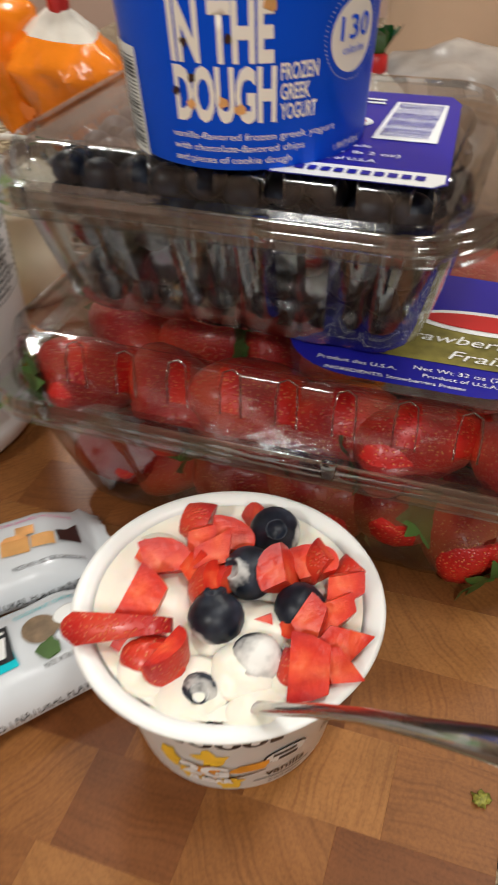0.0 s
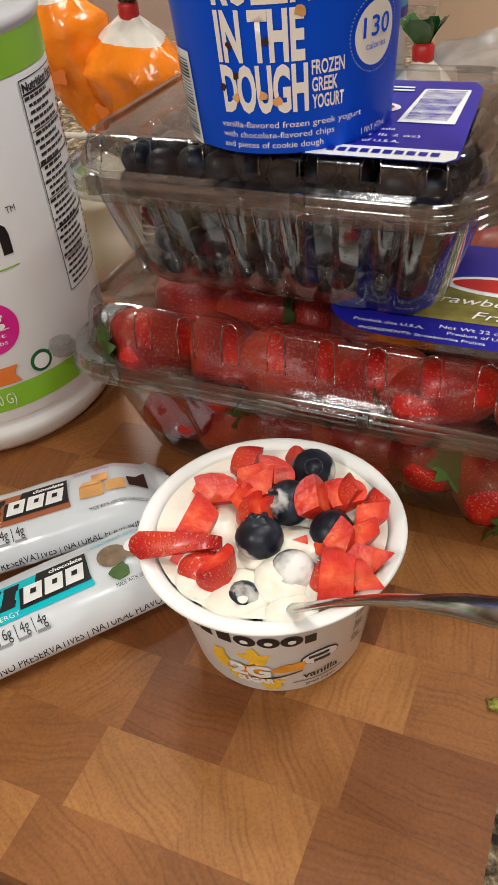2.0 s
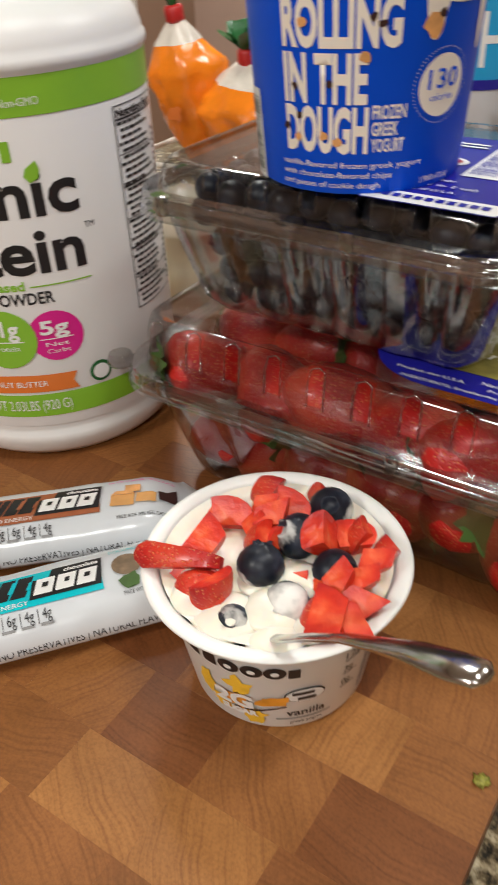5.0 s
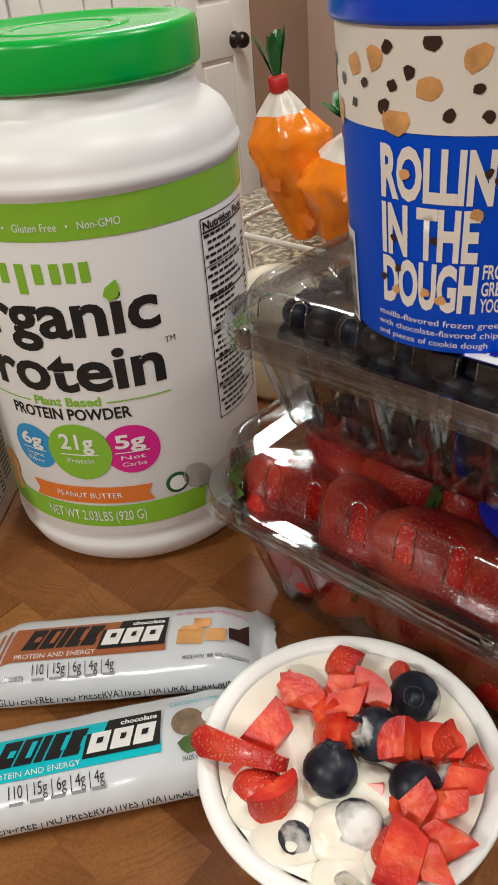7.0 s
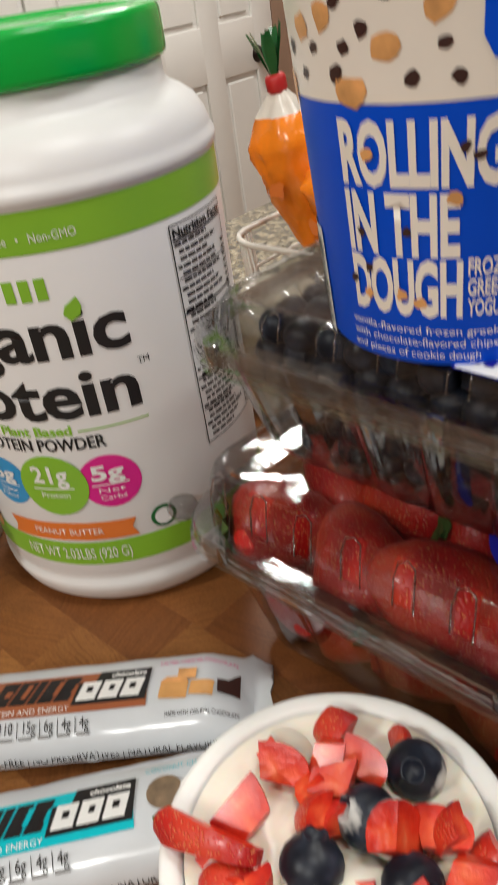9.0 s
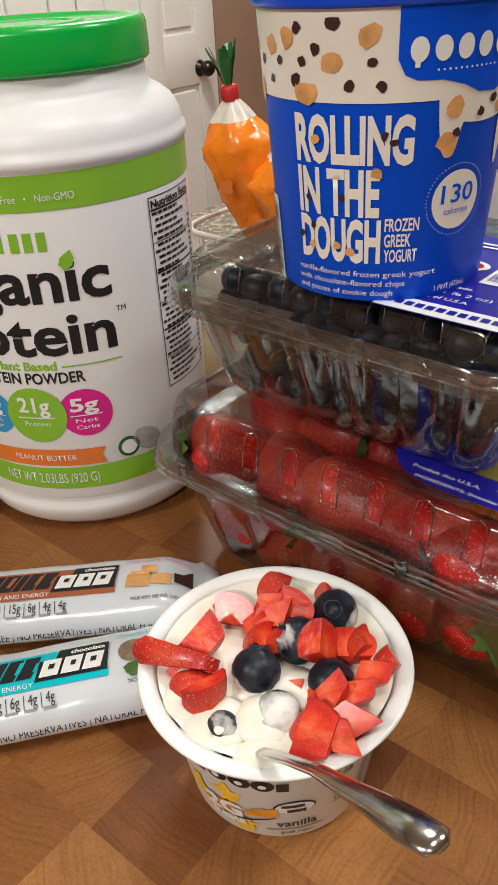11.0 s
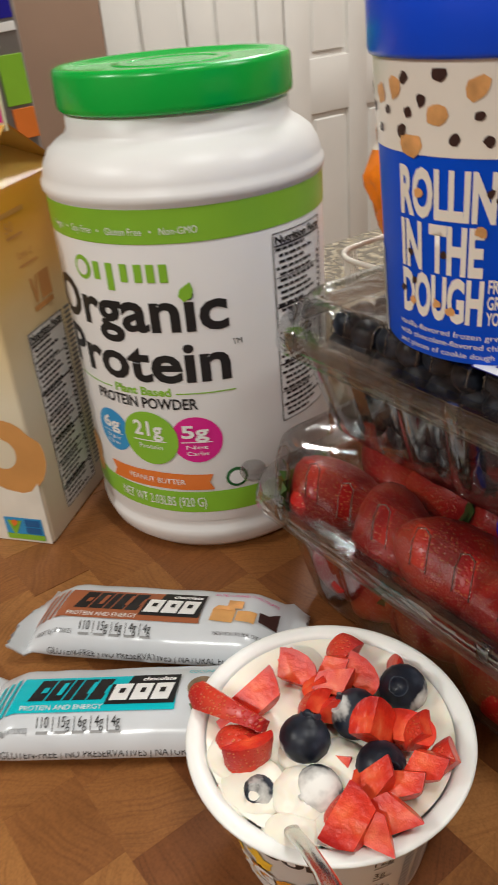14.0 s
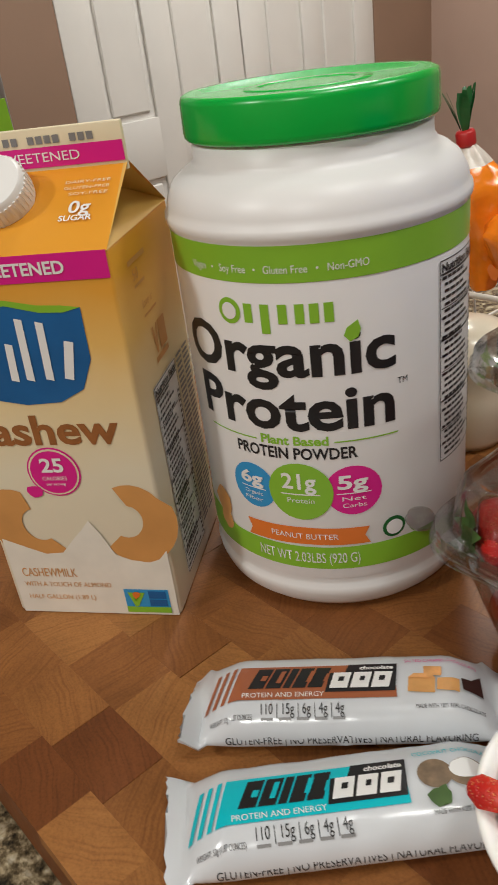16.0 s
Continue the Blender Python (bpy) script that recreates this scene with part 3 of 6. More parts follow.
# the maker's mark as a ring and rounded bars
logo = [flat(disc(deg(-81), 0.1705, 0.0062), 0.003)]
for i, a in enumerate((-73, -66.5, -60, -54, -49, -44)):
    h = 0.0048 if i != 1 else 0.006
    logo.append(grid(deg(a) - 0.0021, 0.1705 - (h if i != 1 else 0.0095), deg(a) + 0.0021, 0.1705 + 0.0042, 0.003))
part("maker_mark", bend(join(*logo), TW), M["lime"], tub, "green maker's mark")
part("maker_mark_hole", bend(flat(disc(deg(-81), 0.1705, 0.0040), 0.003), TW2), M["label"], tub)
part("lettering", bend(fitted("Organic", 0.0212, deg(-109), deg(-21), 0.1408, bold=0.0008), TW), M["black"], tub, "bold black lettering")
part("lettering", bend(fitted("Protein", 0.0212, deg(-104), deg(-22), 0.1130, bold=0.0008), TW), M["black"], tub, "bold black lettering")
part("lettering", bend(fitted("TM", 0.0030, deg(-20.5), deg(-16.5), 0.1305), TW), M["black"], tub)
part("leaf_mark", bend(flat([(deg(-37.5), 0.1556), (deg(-39.5), 0.1588), (deg(-38.5), 0.1622), (deg(-34.5), 0.1655), (deg(-33.5), 0.1612), (deg(-34.5), 0.1576)], 0.003), TW2), M["lime"], tub)
for a, b in ((-101, -76), (-45.5, -21)):
    part("rule", bend(grid(deg(a), 0.1055, deg(b), 0.1062), TW), M["lime"], tub)
part("lettering", bend(fitted("Plant Based", 0.0046, deg(-74), deg(-47.5), 0.1045, bold=0.0002), TW), M["lime"], tub)
part("lettering", bend(fitted("PROTEIN POWDER", 0.0060, deg(-86), deg(-37), 0.0968, bold=0.0002), TW), M["black"], tub)
for a, z, r, m, big, small in ((-80.5, 0.0775, 0.0130, "cyan", "6g", "Organic|Fiber"), (-39.4, 0.0782, 0.0140, "pink", "5g", "Net|Carbs"), (-60, 0.0782, 0.0164, "lime", "21g", "Protein")):
    c = deg(a)
    fnb = around(tub_r, -62, 0.0006 if m != "lime" else 0.0009)
    fnt = around(tub_r, -62, 0.0012)
    badge = part("badge", bend(flat(disc(c, z, r), 0.005), fnb), M[m], tub, "round printed badge")
    part("lettering", bend(fitted(big, r * 0.52, c - r * 0.55, c + r * 0.5, z + r * 0.12, bold=0.0003), fnt), M["white"], badge)
    part("rule", bend(grid(c - r * 0.6, z - r * 0.1, c + r * 0.6, z - r * 0.06), fnt), M["white"], badge)
    for k, s in enumerate(small.split("|")):
        part("lettering", bend(fitted(s, r * 0.17, c - r * 0.42, c + r * 0.42, z - r * (0.38 + 0.28 * k)), fnt), M["white"], badge)
rib = [(deg(-86), 0.0455), (deg(-84), 0.0505), (deg(-86), 0.0558), (deg(-60), 0.0570), (deg(-34), 0.0562), (deg(-36), 0.0512), (deg(-34), 0.0462), (deg(-60), 0.0466)]
ribbon = part("ribbon", bend(flat(rib, 0.005), TW2), M["orange"], tub, "orange printed ribbon")
part("lettering", bend(fitted("PEANUT BUTTER", 0.0033, deg(-74), deg(-46.5), 0.0500), around(tub_r, -62, 0.0012)), M["white"], ribbon)
part("lettering", bend(fitted("NET WT 2.03LBS (920 G)", 0.0062, deg(-81), deg(-38.5), 0.0350), TW2), M["white"], tub)
part("peanut_picture", bend(join(flat(blob(deg(-103), 0.057, 0.0085, 3, rough=0.15), 0.004), flat(blob(deg(-101), 0.045, 0.0062, 4, rough=0.2), 0.004)), TW2), M["caramel"], tub, "printed peanuts")
seal = [(deg(-24) + r * math.cos(t), 0.0525 + r * math.sin(t)) for t, r in ((2 * math.pi * i / 24, 0.0062) for i in range(24))]
part("seal_mark", bend(flat(seal, 0.004), TW2), M["greenfoil"], tub, "dark round printed seal")
part("seal_mark", bend(flat(disc(deg(-24), 0.0525, 0.0044), 0.004), around(tub_r, -62, 0.0012)), M["label"], tub)


def facts(u0, v0, u1, v1, fn, fn2, parent, rows, title=True, seed=3):
    """A nutrition table: white ground, black frame, title, rules and unreadable rows."""
    g = part("facts_panel", bend(grid(u0, v0, u1, v1), fn), M["label"], parent, "white nutrition table with fine print")
    w = u1 - u0
    fr = [grid(u0, v0, u1, v0 + 0.0005), grid(u0, v1 - 0.0005, u1, v1), grid(u0, v0, u0 + 0.0005, v1), grid(u1 - 0.0005, v0, u1, v1)]
    top = v1 - 0.0065 if title else v1 - 0.001
    rnd = random.Random(seed)
    step = (top - v0 - 0.002) / rows
    for i in range(rows):
        y = top - (i + 1) * step
        if i % 5 == 0:
            fr.append(grid(u0 + 0.001, y + step * 0.82, u1 - 0.001, y + step * 0.95 + (0.0006 if i % 10 == 0 else 0)))
        x = u0 + 0.0015 + (0.002 if i % 3 else 0)
        end = u0 + w * rnd.uniform(0.5, 0.8)
        while x < end:
            n = rnd.uniform(0.002, 0.005)
            fr.append(grid(x, y + step * 0.15, min(x + n, end), y + step * 0.62))
            x += n + 0.0008
        if i > 2:
            fr.append(grid(u1 - 0.0045, y + step * 0.15, u1 - 0.0015, y + step * 0.62))
    part("fine_print", bend(join(*fr), fn2), M["black"], g)
    if title:
        part("lettering", bend(fitted("Nutrition Facts", 0.0036, u0 + 0.0015, u1 - 0.0015, v1 - 0.0055, bold=0.0002), fn2), M["black"], g)
    return g


facts(deg(-0.3), 0.078, deg(31.5), 0.181, TW, TW2, tub, 30)

# ---- frozen yogurt pint ----
PZ = 0.168
pint = thing("frozen_yogurt_pint", pose(*PINT, PZ), "royal blue frozen yogurt pint standing on the blueberry box", "pint tub")
part("body", lathe([(0.0, 0.003), (0.0366, 0.003), (0.0373, 0.0), (0.0388, 0.0), (0.0394, 0.001), (0.0459, 0.0970), (0.0, 0.0970)], 96), M["blueprint"], pint, "royal blue printed paper cup", sharp=40)
plid = part("lid", lathe([(0.0461, 0.0952), (0.0473, 0.0952), (0.0479, 0.0967), (0.0485, 0.1105), (0.0481, 0.1125), (0.0468, 0.1133), (0.0452, 0.1125), (0.0444, 0.1095), (0.0, 0.109)], 96, cap0=False), M["bluelid"], pint, "royal blue plastic lid")
part("lid_print", lathe([(0.040, 0.1094), (0.021, 0.1094)], 64, False, False), M["cream"], plid, "cream printed ring on the lid")


def pint_r(z):
    return 0.0394 + 0.0677 * z


PR = 0.0424
def pint_map(off):
    def fn(u, v):
        t = radians(-73.5) + u / PR
        r = pint_r(v) + off
        return (r * math.cos(t), r * math.sin(t), v)
    return fn


P1, P2, P3 = pint_map(0.0003), pint_map(0.0006), pint_map(0.0009)


def pd(t):
    return radians(t + 75) * PR


def zz(world_z):
    return world_z - 0.0042 - PZ


def drip_line(t):
    """Lower edge of the cream print by angle: two drips run down."""
    z = 0.2405
    for c, half, low, shoulder in ((-32.3, 6.0, 0.2222, 0.2405), (1.5, 3.6, 0.2165, 0.2335)):
        d = abs(t - c) / half
        if d < 1:
            z = min(z, low + (0.235 - low) * d ** 3)
    if -27 <= t <= 30:
        z = min(z, 0.2335 + 0.0012 * math.sin(radians(t * 6)))
    return zz(z)


bm = rings([[(pd(t), drip_line(t), 0), (pd(t), drip_line(t) * 0.5 + 0.0478, 0), (pd(t), 0.0956, 0)] for t in range(-236, 125, 1)], False, False, closed=False)
part("cream_print", bend(bm, P1), M["cream"], pint, "cream coloured dripping print")
plate = [(pd(-57), 0.0956), (pd(-57), zz(0.253)), (pd(-54), zz(0.2485)), (pd(-49), zz(0.2468)), (pd(-38), zz(0.2465)), (pd(-28), zz(0.2445)), (pd(-20), zz(0.2418)), (pd(-10), zz(0.2413)), (pd(-1), zz(0.2445)), (pd(4), zz(0.25)), (pd(5), 0.0956)]
sign = part("brand_plate", bend(flat(plate, 0.005), P2), M["blueprint"], pint, "royal blue brand plate")
marks = []
for i in range(5):
    a = -49 + i * 9.6
    marks.append(flat(disc(pd(a), zz(0.2555), 0.0027, 0.0036), 0.003))
part("brand_mark", bend(join(*marks, grid(pd(-50.5), zz(0.2505), pd(-48.5), zz(0.2575), 0.003)), P3), M["white"], sign, "white brand mark")
part("dotted_rule", bend(join(*[flat(disc(pd(-41 + 2.5 * i), zz(0.2495), 0.00035, n=8)) for i in range(15)]), P3), M["white"], sign)
rnd = random.Random(11)
for m, spots, size in (("dough", ((-84, 0.2504), (-68, 0.2565), (-97, 0.2427), (-106, 0.256), (-31, 0.2385), (-33.5, 0.2265), (-3, 0.237), (-118, 0.254), (-150, 0.249), (-165, 0.256), (30, 0.25), (45, 0.243), (60, 0.254), (-135, 0.2415), (80, 0.247)), 0.0030),
                       ("chip", ((-67, 0.2504), (-102, 0.2458), (-83, 0.2596), (-91, 0.2535), (-76, 0.245), (-63, 0.2445), (-112, 0.2505), (-98, 0.2505), (-119, 0.2455), (-17, 0.2355), (-9.5, 0.239), (-29.5, 0.23), (-4, 0.248), (-128, 0.25), (-140, 0.2535), (-158, 0.244), (20, 0.246), (38, 0.254), (55, 0.245), (70, 0.252), (-100, 0.2585)), 0.0016)):
    for i, (a, z) in enumerate(spots):
        part("printed_chip" if m == "chip" else "printed_dough", bend(flat(blob(pd(a), zz(z if z < 0.24 else 0.24 + (z - 0.24) * 1.2), size * rnd.uniform(0.9, 1.35), i, 10, 0.25), 0.003), P2), M[m], pint)
for text, a, b, base, cap in (("ROLLING", -104.5, -48.3, 0.2220, 0.0142), ("IN THE", -104.5, -62.3, 0.2044, 0.0147), ("DOUGH", -104.5, -61.2, 0.1878, 0.0143)):
    t = part("lettering", bend(fitted(text, cap, pd(a), pd(b), zz(base), bold=0.00085), P1), M["cream"], pint, "tall cream lettering")
for i, (a, z, m) in enumerate(((-93, 0.229, "dough"), (-61, 0.2305, "chip"), (-57, 0.2285, "chip"), (-98, 0.209, "chip"), (-80, 0.2105, "chip"), (-64, 0.2185, "dough"), (-104, 0.1955, "chip"), (-97, 0.192, "dough"), (-96, 0.1995, "chip"), (-83, 0.193, "dough"), (-76, 0.191, "dough"))):
    part("letter_spot", bend(flat(blob(pd(a), zz(z), 0.0013 if m == "chip" else 0.0017, i, 9), 0.003), P2), M[m], pint)
for i, text in enumerate(("FROZEN", "GREEK", "YOGURT")):
    part("lettering", bend(fitted(text, 0.0044, pd(-59.5), pd(-43 if i != 1 else -46.5), zz(0.1988 - 0.0056 * i), bold=0.00015), P1), M["cream"], pint)
for i, (text, b) in enumerate((("vanilla-flavored frozen greek yogurt", -32), ("with chocolate-flavored chips", -48), ("and pieces of cookie dough", -54))):
    part("lettering", bend(fitted(text, 0.0021, pd(-108), pd(b), zz(0.1818 - 0.0036 * i)), P1), M["cream"], pint)
part("lettering", bend(fitted("1 PINT (473mL)", 0.0021, pd(-31), pd(-10), zz(0.1745)), P1), M["cream"], pint)
badge = part("badge", bend(flat(disc(pd(-24), zz(0.2075), 0.0102), 0.004), P1), M["cream"], pint, "round cream badge")
part("lettering", bend(fitted("130", 0.0062, pd(-24) - 0.0068, pd(-24) + 0.0068, zz(0.2068), bold=0.0001), P2), M["blueprint"], badge)
part("lettering", bend(fitted("calories", 0.0023, pd(-24) - 0.0052, pd(-24) + 0.0052, zz(0.2028)), P2), M["blueprint"], badge)
part("dotted_ring", bend(join(*[flat(disc(pd(-24) + 0.0122 * math.cos(t), zz(0.2075) + 0.0122 * math.sin(t), 0.00022, n=6)) for t in (2 * math.pi * i / 60 for i in range(60))]), P1), M["cream"], badge)
side = part("barcode_panel", bend(grid(pd(-150), zz(0.172), pd(-128), zz(0.205)), P1), M["white"], pint, "white barcode panel")
part("barcode", bend(join(*[grid(pd(-148), zz(0.174) + 0.0012 * i, pd(-130), zz(0.174) + 0.0012 * i + rnd.choice((0.0004, 0.0008))) for i in range(24)]), P2), M["black"], side)

# ---- yogurt cup ----
cup = thing("yogurt_cup", pose(*CUP, 0), "white plastic yogurt cup topped with cut fruit", "yogurt cup")
cupp = [(0.0, 0.002), (0.031, 0.002), (0.0325, 0.0), (0.0345, 0.0003), (0.0354, 0.0018), (0.0432, 0.0530), (0.0447, 0.0556), (0.0495, 0.0559), (0.0505, 0.0564), (0.0508, 0.0571), (0.0505, 0.0577), (0.0492, 0.0580), (0.0456, 0.0578), (0.0440, 0.0562), (0.042, 0.048), (0.041, 0.041), (0.0, 0.039)]
part("body", lathe(cupp, 96), M["cup"], cup)


def cup_map(off):
    def fn(u, v):
        t = radians(-70) + u / 0.0385
        r = 0.0354 + 0.153 * (v - 0.0018) + off
        return (r * math.cos(t), r * math.sin(t), v)
    return fn


K1, K2 = cup_map(0.0003), cup_map(0.0007)


def cd(t):
    return radians(t + 70) * 0.0385


marks = [grid(cd(a) - 0.0026, 0.0370, cd(a) + 0.0026, 0.0440, 0.002) for a in (-114, -105, -94)] + [flat(disc(cd(a), 0.0405, 0.0038, 0.0036), 0.002) for a in (-83, -71, -59.5)] + [grid(cd(-53), 0.037, cd(-47), 0.0425, 0.002)]
part("brand_mark", bend(join(*marks), K1), M["black"], cup, "heavy black brand mark")
part("brand_mark_hole", bend(join(*[flat(disc(cd(a), 0.0405, 0.0014, 0.0013), 0.002) for a in (-83, -71, -59.5)]), K2), M["cup"], cup)
M["petal"] = mat("yellow_petal_print", (0.85, 0.52, 0.04), rough=0.4, noise_scale=120, vary=0.2)
M["petal2"] = mat("orange_petal_print", (0.8, 0.33, 0.03), rough=0.4, noise_scale=120, vary=0.2)
for i, (a, z, rx, ry, m) in enumerate(((-80, 0.0285, 0.0045, 0.0048, "petal"), (-100, 0.022, 0.0035, 0.006, "petal"), (-92, 0.012, 0.0045, 0.0038, "petal"), (-72, 0.0095, 0.0048, 0.0042, "petal"), (-62, 0.0215, 0.006, 0.0032, "petal2"), (-83, 0.019, 0.005, 0.005, "petal2"))):
    part("flower_petal", bend(flat([(cd(a) + (x - cd(a)) * rx / 0.005, z + (y - z) * ry / 0.005) for x, y in blob(cd(a), z, 0.0055, i + 40, 16, 0.42)], 0.003), cup_map(0.0003 + 0.00008 * i)), M[m], cup, "printed yellow vanilla flower")
K3 = cup_map(0.0011)
part("lettering", bend(fitted("2G", 0.0078, cd(-95), cd(-72), 0.0155, bold=0.0006), K3), M["white"], cup)
part("lettering", bend(fitted("SUGAR", 0.0032, cd(-92), cd(-70), 0.0105, bold=0.0003), K3), M["white"], cup)
part("vanilla_pod", bend(flat([(cd(-84), 0.0125), (cd(-70), 0.0135), (cd(-54), 0.0175), (cd(-54), 0.0182), (cd(-70), 0.0147), (cd(-84), 0.014)], 0.003), K2), M["chip"], cup)
oval = [(cd(-44) + 0.0076 * math.cos(t), 0.0245 + 0.0046 * math.sin(t)) for t in (2 * math.pi * i / 30 for i in range(30))]
part("oval_mark", bend(flat(oval, 0.003), K1), M["black"], cup)
part("oval_mark", bend(flat([(cd(-44) + (x - cd(-44)) * 0.92, 0.0245 + (y - 0.0245) * 0.88) for x, y in oval], 0.003), cup_map(0.0005)), M["cup"], cup)
part("oval_print", bend(join(grid(cd(-51), 0.0252, cd(-39), 0.0271, 0.002), grid(cd(-48), 0.0217, cd(-38), 0.0238, 0.002)), K2), M["black"], cup)
part("lettering", bend(fitted("vanilla", 0.0042, cd(-54), cd(-31), 0.0102, bold=0.0001), K1), M["black"], cup)
part("lettering", bend(fitted("greek yogurt", 0.0021, cd(-52), cd(-32), 0.0047), K1), M["black"], cup)
part("fine_print", bend(grid(cd(-60), 0.0078, cd(-27), 0.0086, 0.002), K1), M["grey"], cup)
for i, text in enumerate(("80", "12g", "3g", "0g")):
    part("lettering", bend(fitted(text, 0.0034, cd(-22), cd(-22) + 0.0022 * len(text), 0.0465 - 0.0085 * i), K1), M["black"], cup)
    part("fine_print", bend(grid(cd(-22), 0.0445 - 0.0085 * i, cd(-12), 0.0453 - 0.0085 * i, 0.002), K1), M["grey"], cup)
part("fine_print", bend(join(*[bars(16, cd(-5) + 0.006 * k, 0.05, 0.005, 0.0028, 0.0012, k) for k in range(4)]), K1), M["grey"], cup)

# ---- clear clamshell boxes ----
def fluted(lx, ly, r, z, depth, pitch, inset=0.0, n=12):
    """A rounded rectangle whose sides are pressed into vertical flutes."""
    out = []
    a, b = lx / 2 - inset, ly / 2 - inset
    r = max(r - inset * 0.5, 0.004)
    sides = (((a, -b + r), (a, b - r), (1, 0)), ((a - r, b), (-a + r, b), (0, 1)), ((-a, b - r), (-a, -b + r), (-1, 0)), ((-a + r, -b), (a - r, -b), (0, -1)))
    centres = ((a - r, b - r, 0), (-a + r, b - r, 90), (-a + r, -b + r, 180), (a - r, -b + r, 270))
    for (p, q, nrm), (cx, cy, ang) in zip(sides, centres):
        length = math.hypot(q[0] - p[0], q[1] - p[1])
        steps = 48
        for i in range(steps):
            s = i / steps
            d = min(s, 1 - s) * length
            k = 0.5 - 0.5 * math.cos(2 * math.pi * s * max(1, round(length / pitch)))
            k = min(1.0, max(0.0, (k - 0.25) * 2))
            k *= depth * min(1.0, d / 0.004)
            out.append((p[0] + (q[0] - p[0]) * s - nrm[0] * k, p[1] + (q[1] - p[1]) * s - nrm[1] * k, z))
        for i in range(n):
            t = radians(ang + 90 * i / n)
            out.append((cx + r * math.cos(t), cy + r * math.sin(t), z))
    return out


def clamshell(name, m, label, lx, ly, zf, zt, taper, end_taper, depth, pitch, slot_w, slots, lo=0.26):
    t = thing(name, m, label, "fruit box")
    r = 0.02
    fl = 0.009
    bx, by = lx - 2 * fl, ly - 2 * fl
    loops = []
    for k in range(9):
        s = k / 8
        dep = depth * min(1, 4 * s + 0.15) * (1 if s < 0.88 else (1 - s) / 0.12)
        loops.append(fluted(bx - 2 * end_taper * (1 - s), by, r, 0.003 + (zf - 0.003) * s, dep, pitch, taper * (1 - s) ** 1.2 + (0.004 if k == 0 else 0)))
    floor_loop = [(x * 0.94, y * 0.94, 0.001) for x, y, z in loops[0]]
    tray = part("tray", rings([floor_loop] + loops, True, False), M["tray"], t, "fluted clear plastic tray", sharp=50)
    # a double flange: rim of the tray and rim of the lid, with a rolled edge
    for z, e in ((zf, 0.0), (zf + 0.0035, -0.0006)):
        n = [fluted(bx, by, r, z, 0, pitch, 0.0), fluted(lx - 0.002 + e, ly - 0.002 + e, r + fl, z + 0.0004, 0, pitch), fluted(lx + e, ly + e, r + fl, z - 0.0008, 0, pitch), fluted(lx + 0.0005 + e, ly + 0.0005 + e, r + fl, z - 0.0055, 0, pitch), fluted(lx + 0.0025 + e, ly + 0.0025 + e, r + fl, z - 0.006, 0, pitch)]
        part("flange", rings(n, False, False), M["rim"], t, sharp=50)
    h = zt - zf - 0.0035
    z0 = zf + 0.0036
    ll = [fluted(bx, by, r, z0, 0, pitch, 0.0), fluted(bx, by, r, z0 + h * 0.3, 0, pitch, 0.0006), fluted(bx, by, r, z0 + h * 0.72, 0, pitch, 0.0018), fluted(bx, by, r, z0 + h * 0.93, 0, pitch, 0.0036), fluted(bx, by, r, z0 + h, 0, pitch, 0.0056), fluted(bx, by, r, z0 + h, 0, pitch, 0.0085), fluted(bx, by, r, z0 + h - 0.0012, 0, pitch, 0.0095)]
    bm = rings(ll, False, True)
    # vent slots cut through the lid's shoulder
    kill = []
    for f in bm.faces:
        if len(f.verts) == 4:
            c = f.calc_center_median()
            if z0 + h * lo < c.z < z0 + h * 0.97:
                for sx in slots:
                    if abs(c.x - sx) < slot_w and abs(abs(c.y) - by / 2) < 0.02:
                        kill.append(f)
                        break
    bmesh.ops.delete(bm, geom=kill, context="FACES")
    lid = part("lid", bm, M["clear"], t, "clear plastic hinged lid with vent slots", sharp=50)
    for sx in slots:
        pts = [(sx - slot_w, -by / 2 + 0.0004, z0 + h * 0.25), (sx - slot_w, -by / 2 + 0.0017, z0 + h * 0.72), (sx - slot_w * 0.8, -by / 2 + 0.0038, z0 + h * 0.95), (sx, -by / 2 + 0.0048, z0 + h), (sx + slot_w * 0.8, -by / 2 + 0.0038, z0 + h * 0.95), (sx + slot_w, -by / 2 + 0.0017, z0 + h * 0.72), (sx + slot_w, -by / 2 + 0.0004, z0 + h * 0.25)]
        part("slot_rim", tube(pts if lo < 0.5 else pts[1:-1], 0.0004, 6), M["rim"], lid)
    for sx in (-lx * 0.36, lx * 0.12):
        part("clip", box(0.006, 0.0035, 0.009, (sx, -ly / 2 + 0.001, zf + 0.0005), 0.0012), M["rim"], lid, sharp=40)
    return t


SBM = pose(-0.0115, 0.1715, 0.0, 0, 0, -0.6)
SBL, SBW, SBZF, SBZT = 0.254, 0.196, 0.064, 0.0925
sb = clamshell("strawberry_box", SBM, "clear plastic clamshell box full of red strawberries", SBL, SBW, SBZF, SBZT, 0.005, 0.024, 0.003, 0.034, 0.0042, [-0.1 + 0.0222 * i for i in range(10)])
BBM = pose(-0.0305, 0.1525, 0.0932, 0, 0, -1.2)
BBL, BBW, BBZF, BBZT = 0.187, 0.142, 0.0588, 0.0742
bb = clamshell("blueberry_box", BBM, "clear fluted plastic clamshell box full of blueberries", BBL, BBW, BBZF, BBZT, 0.015, 0.0, 0.0068, 0.0235, 0.0036, [-0.0705 + 0.0235 * i for i in range(7)], 0.3)
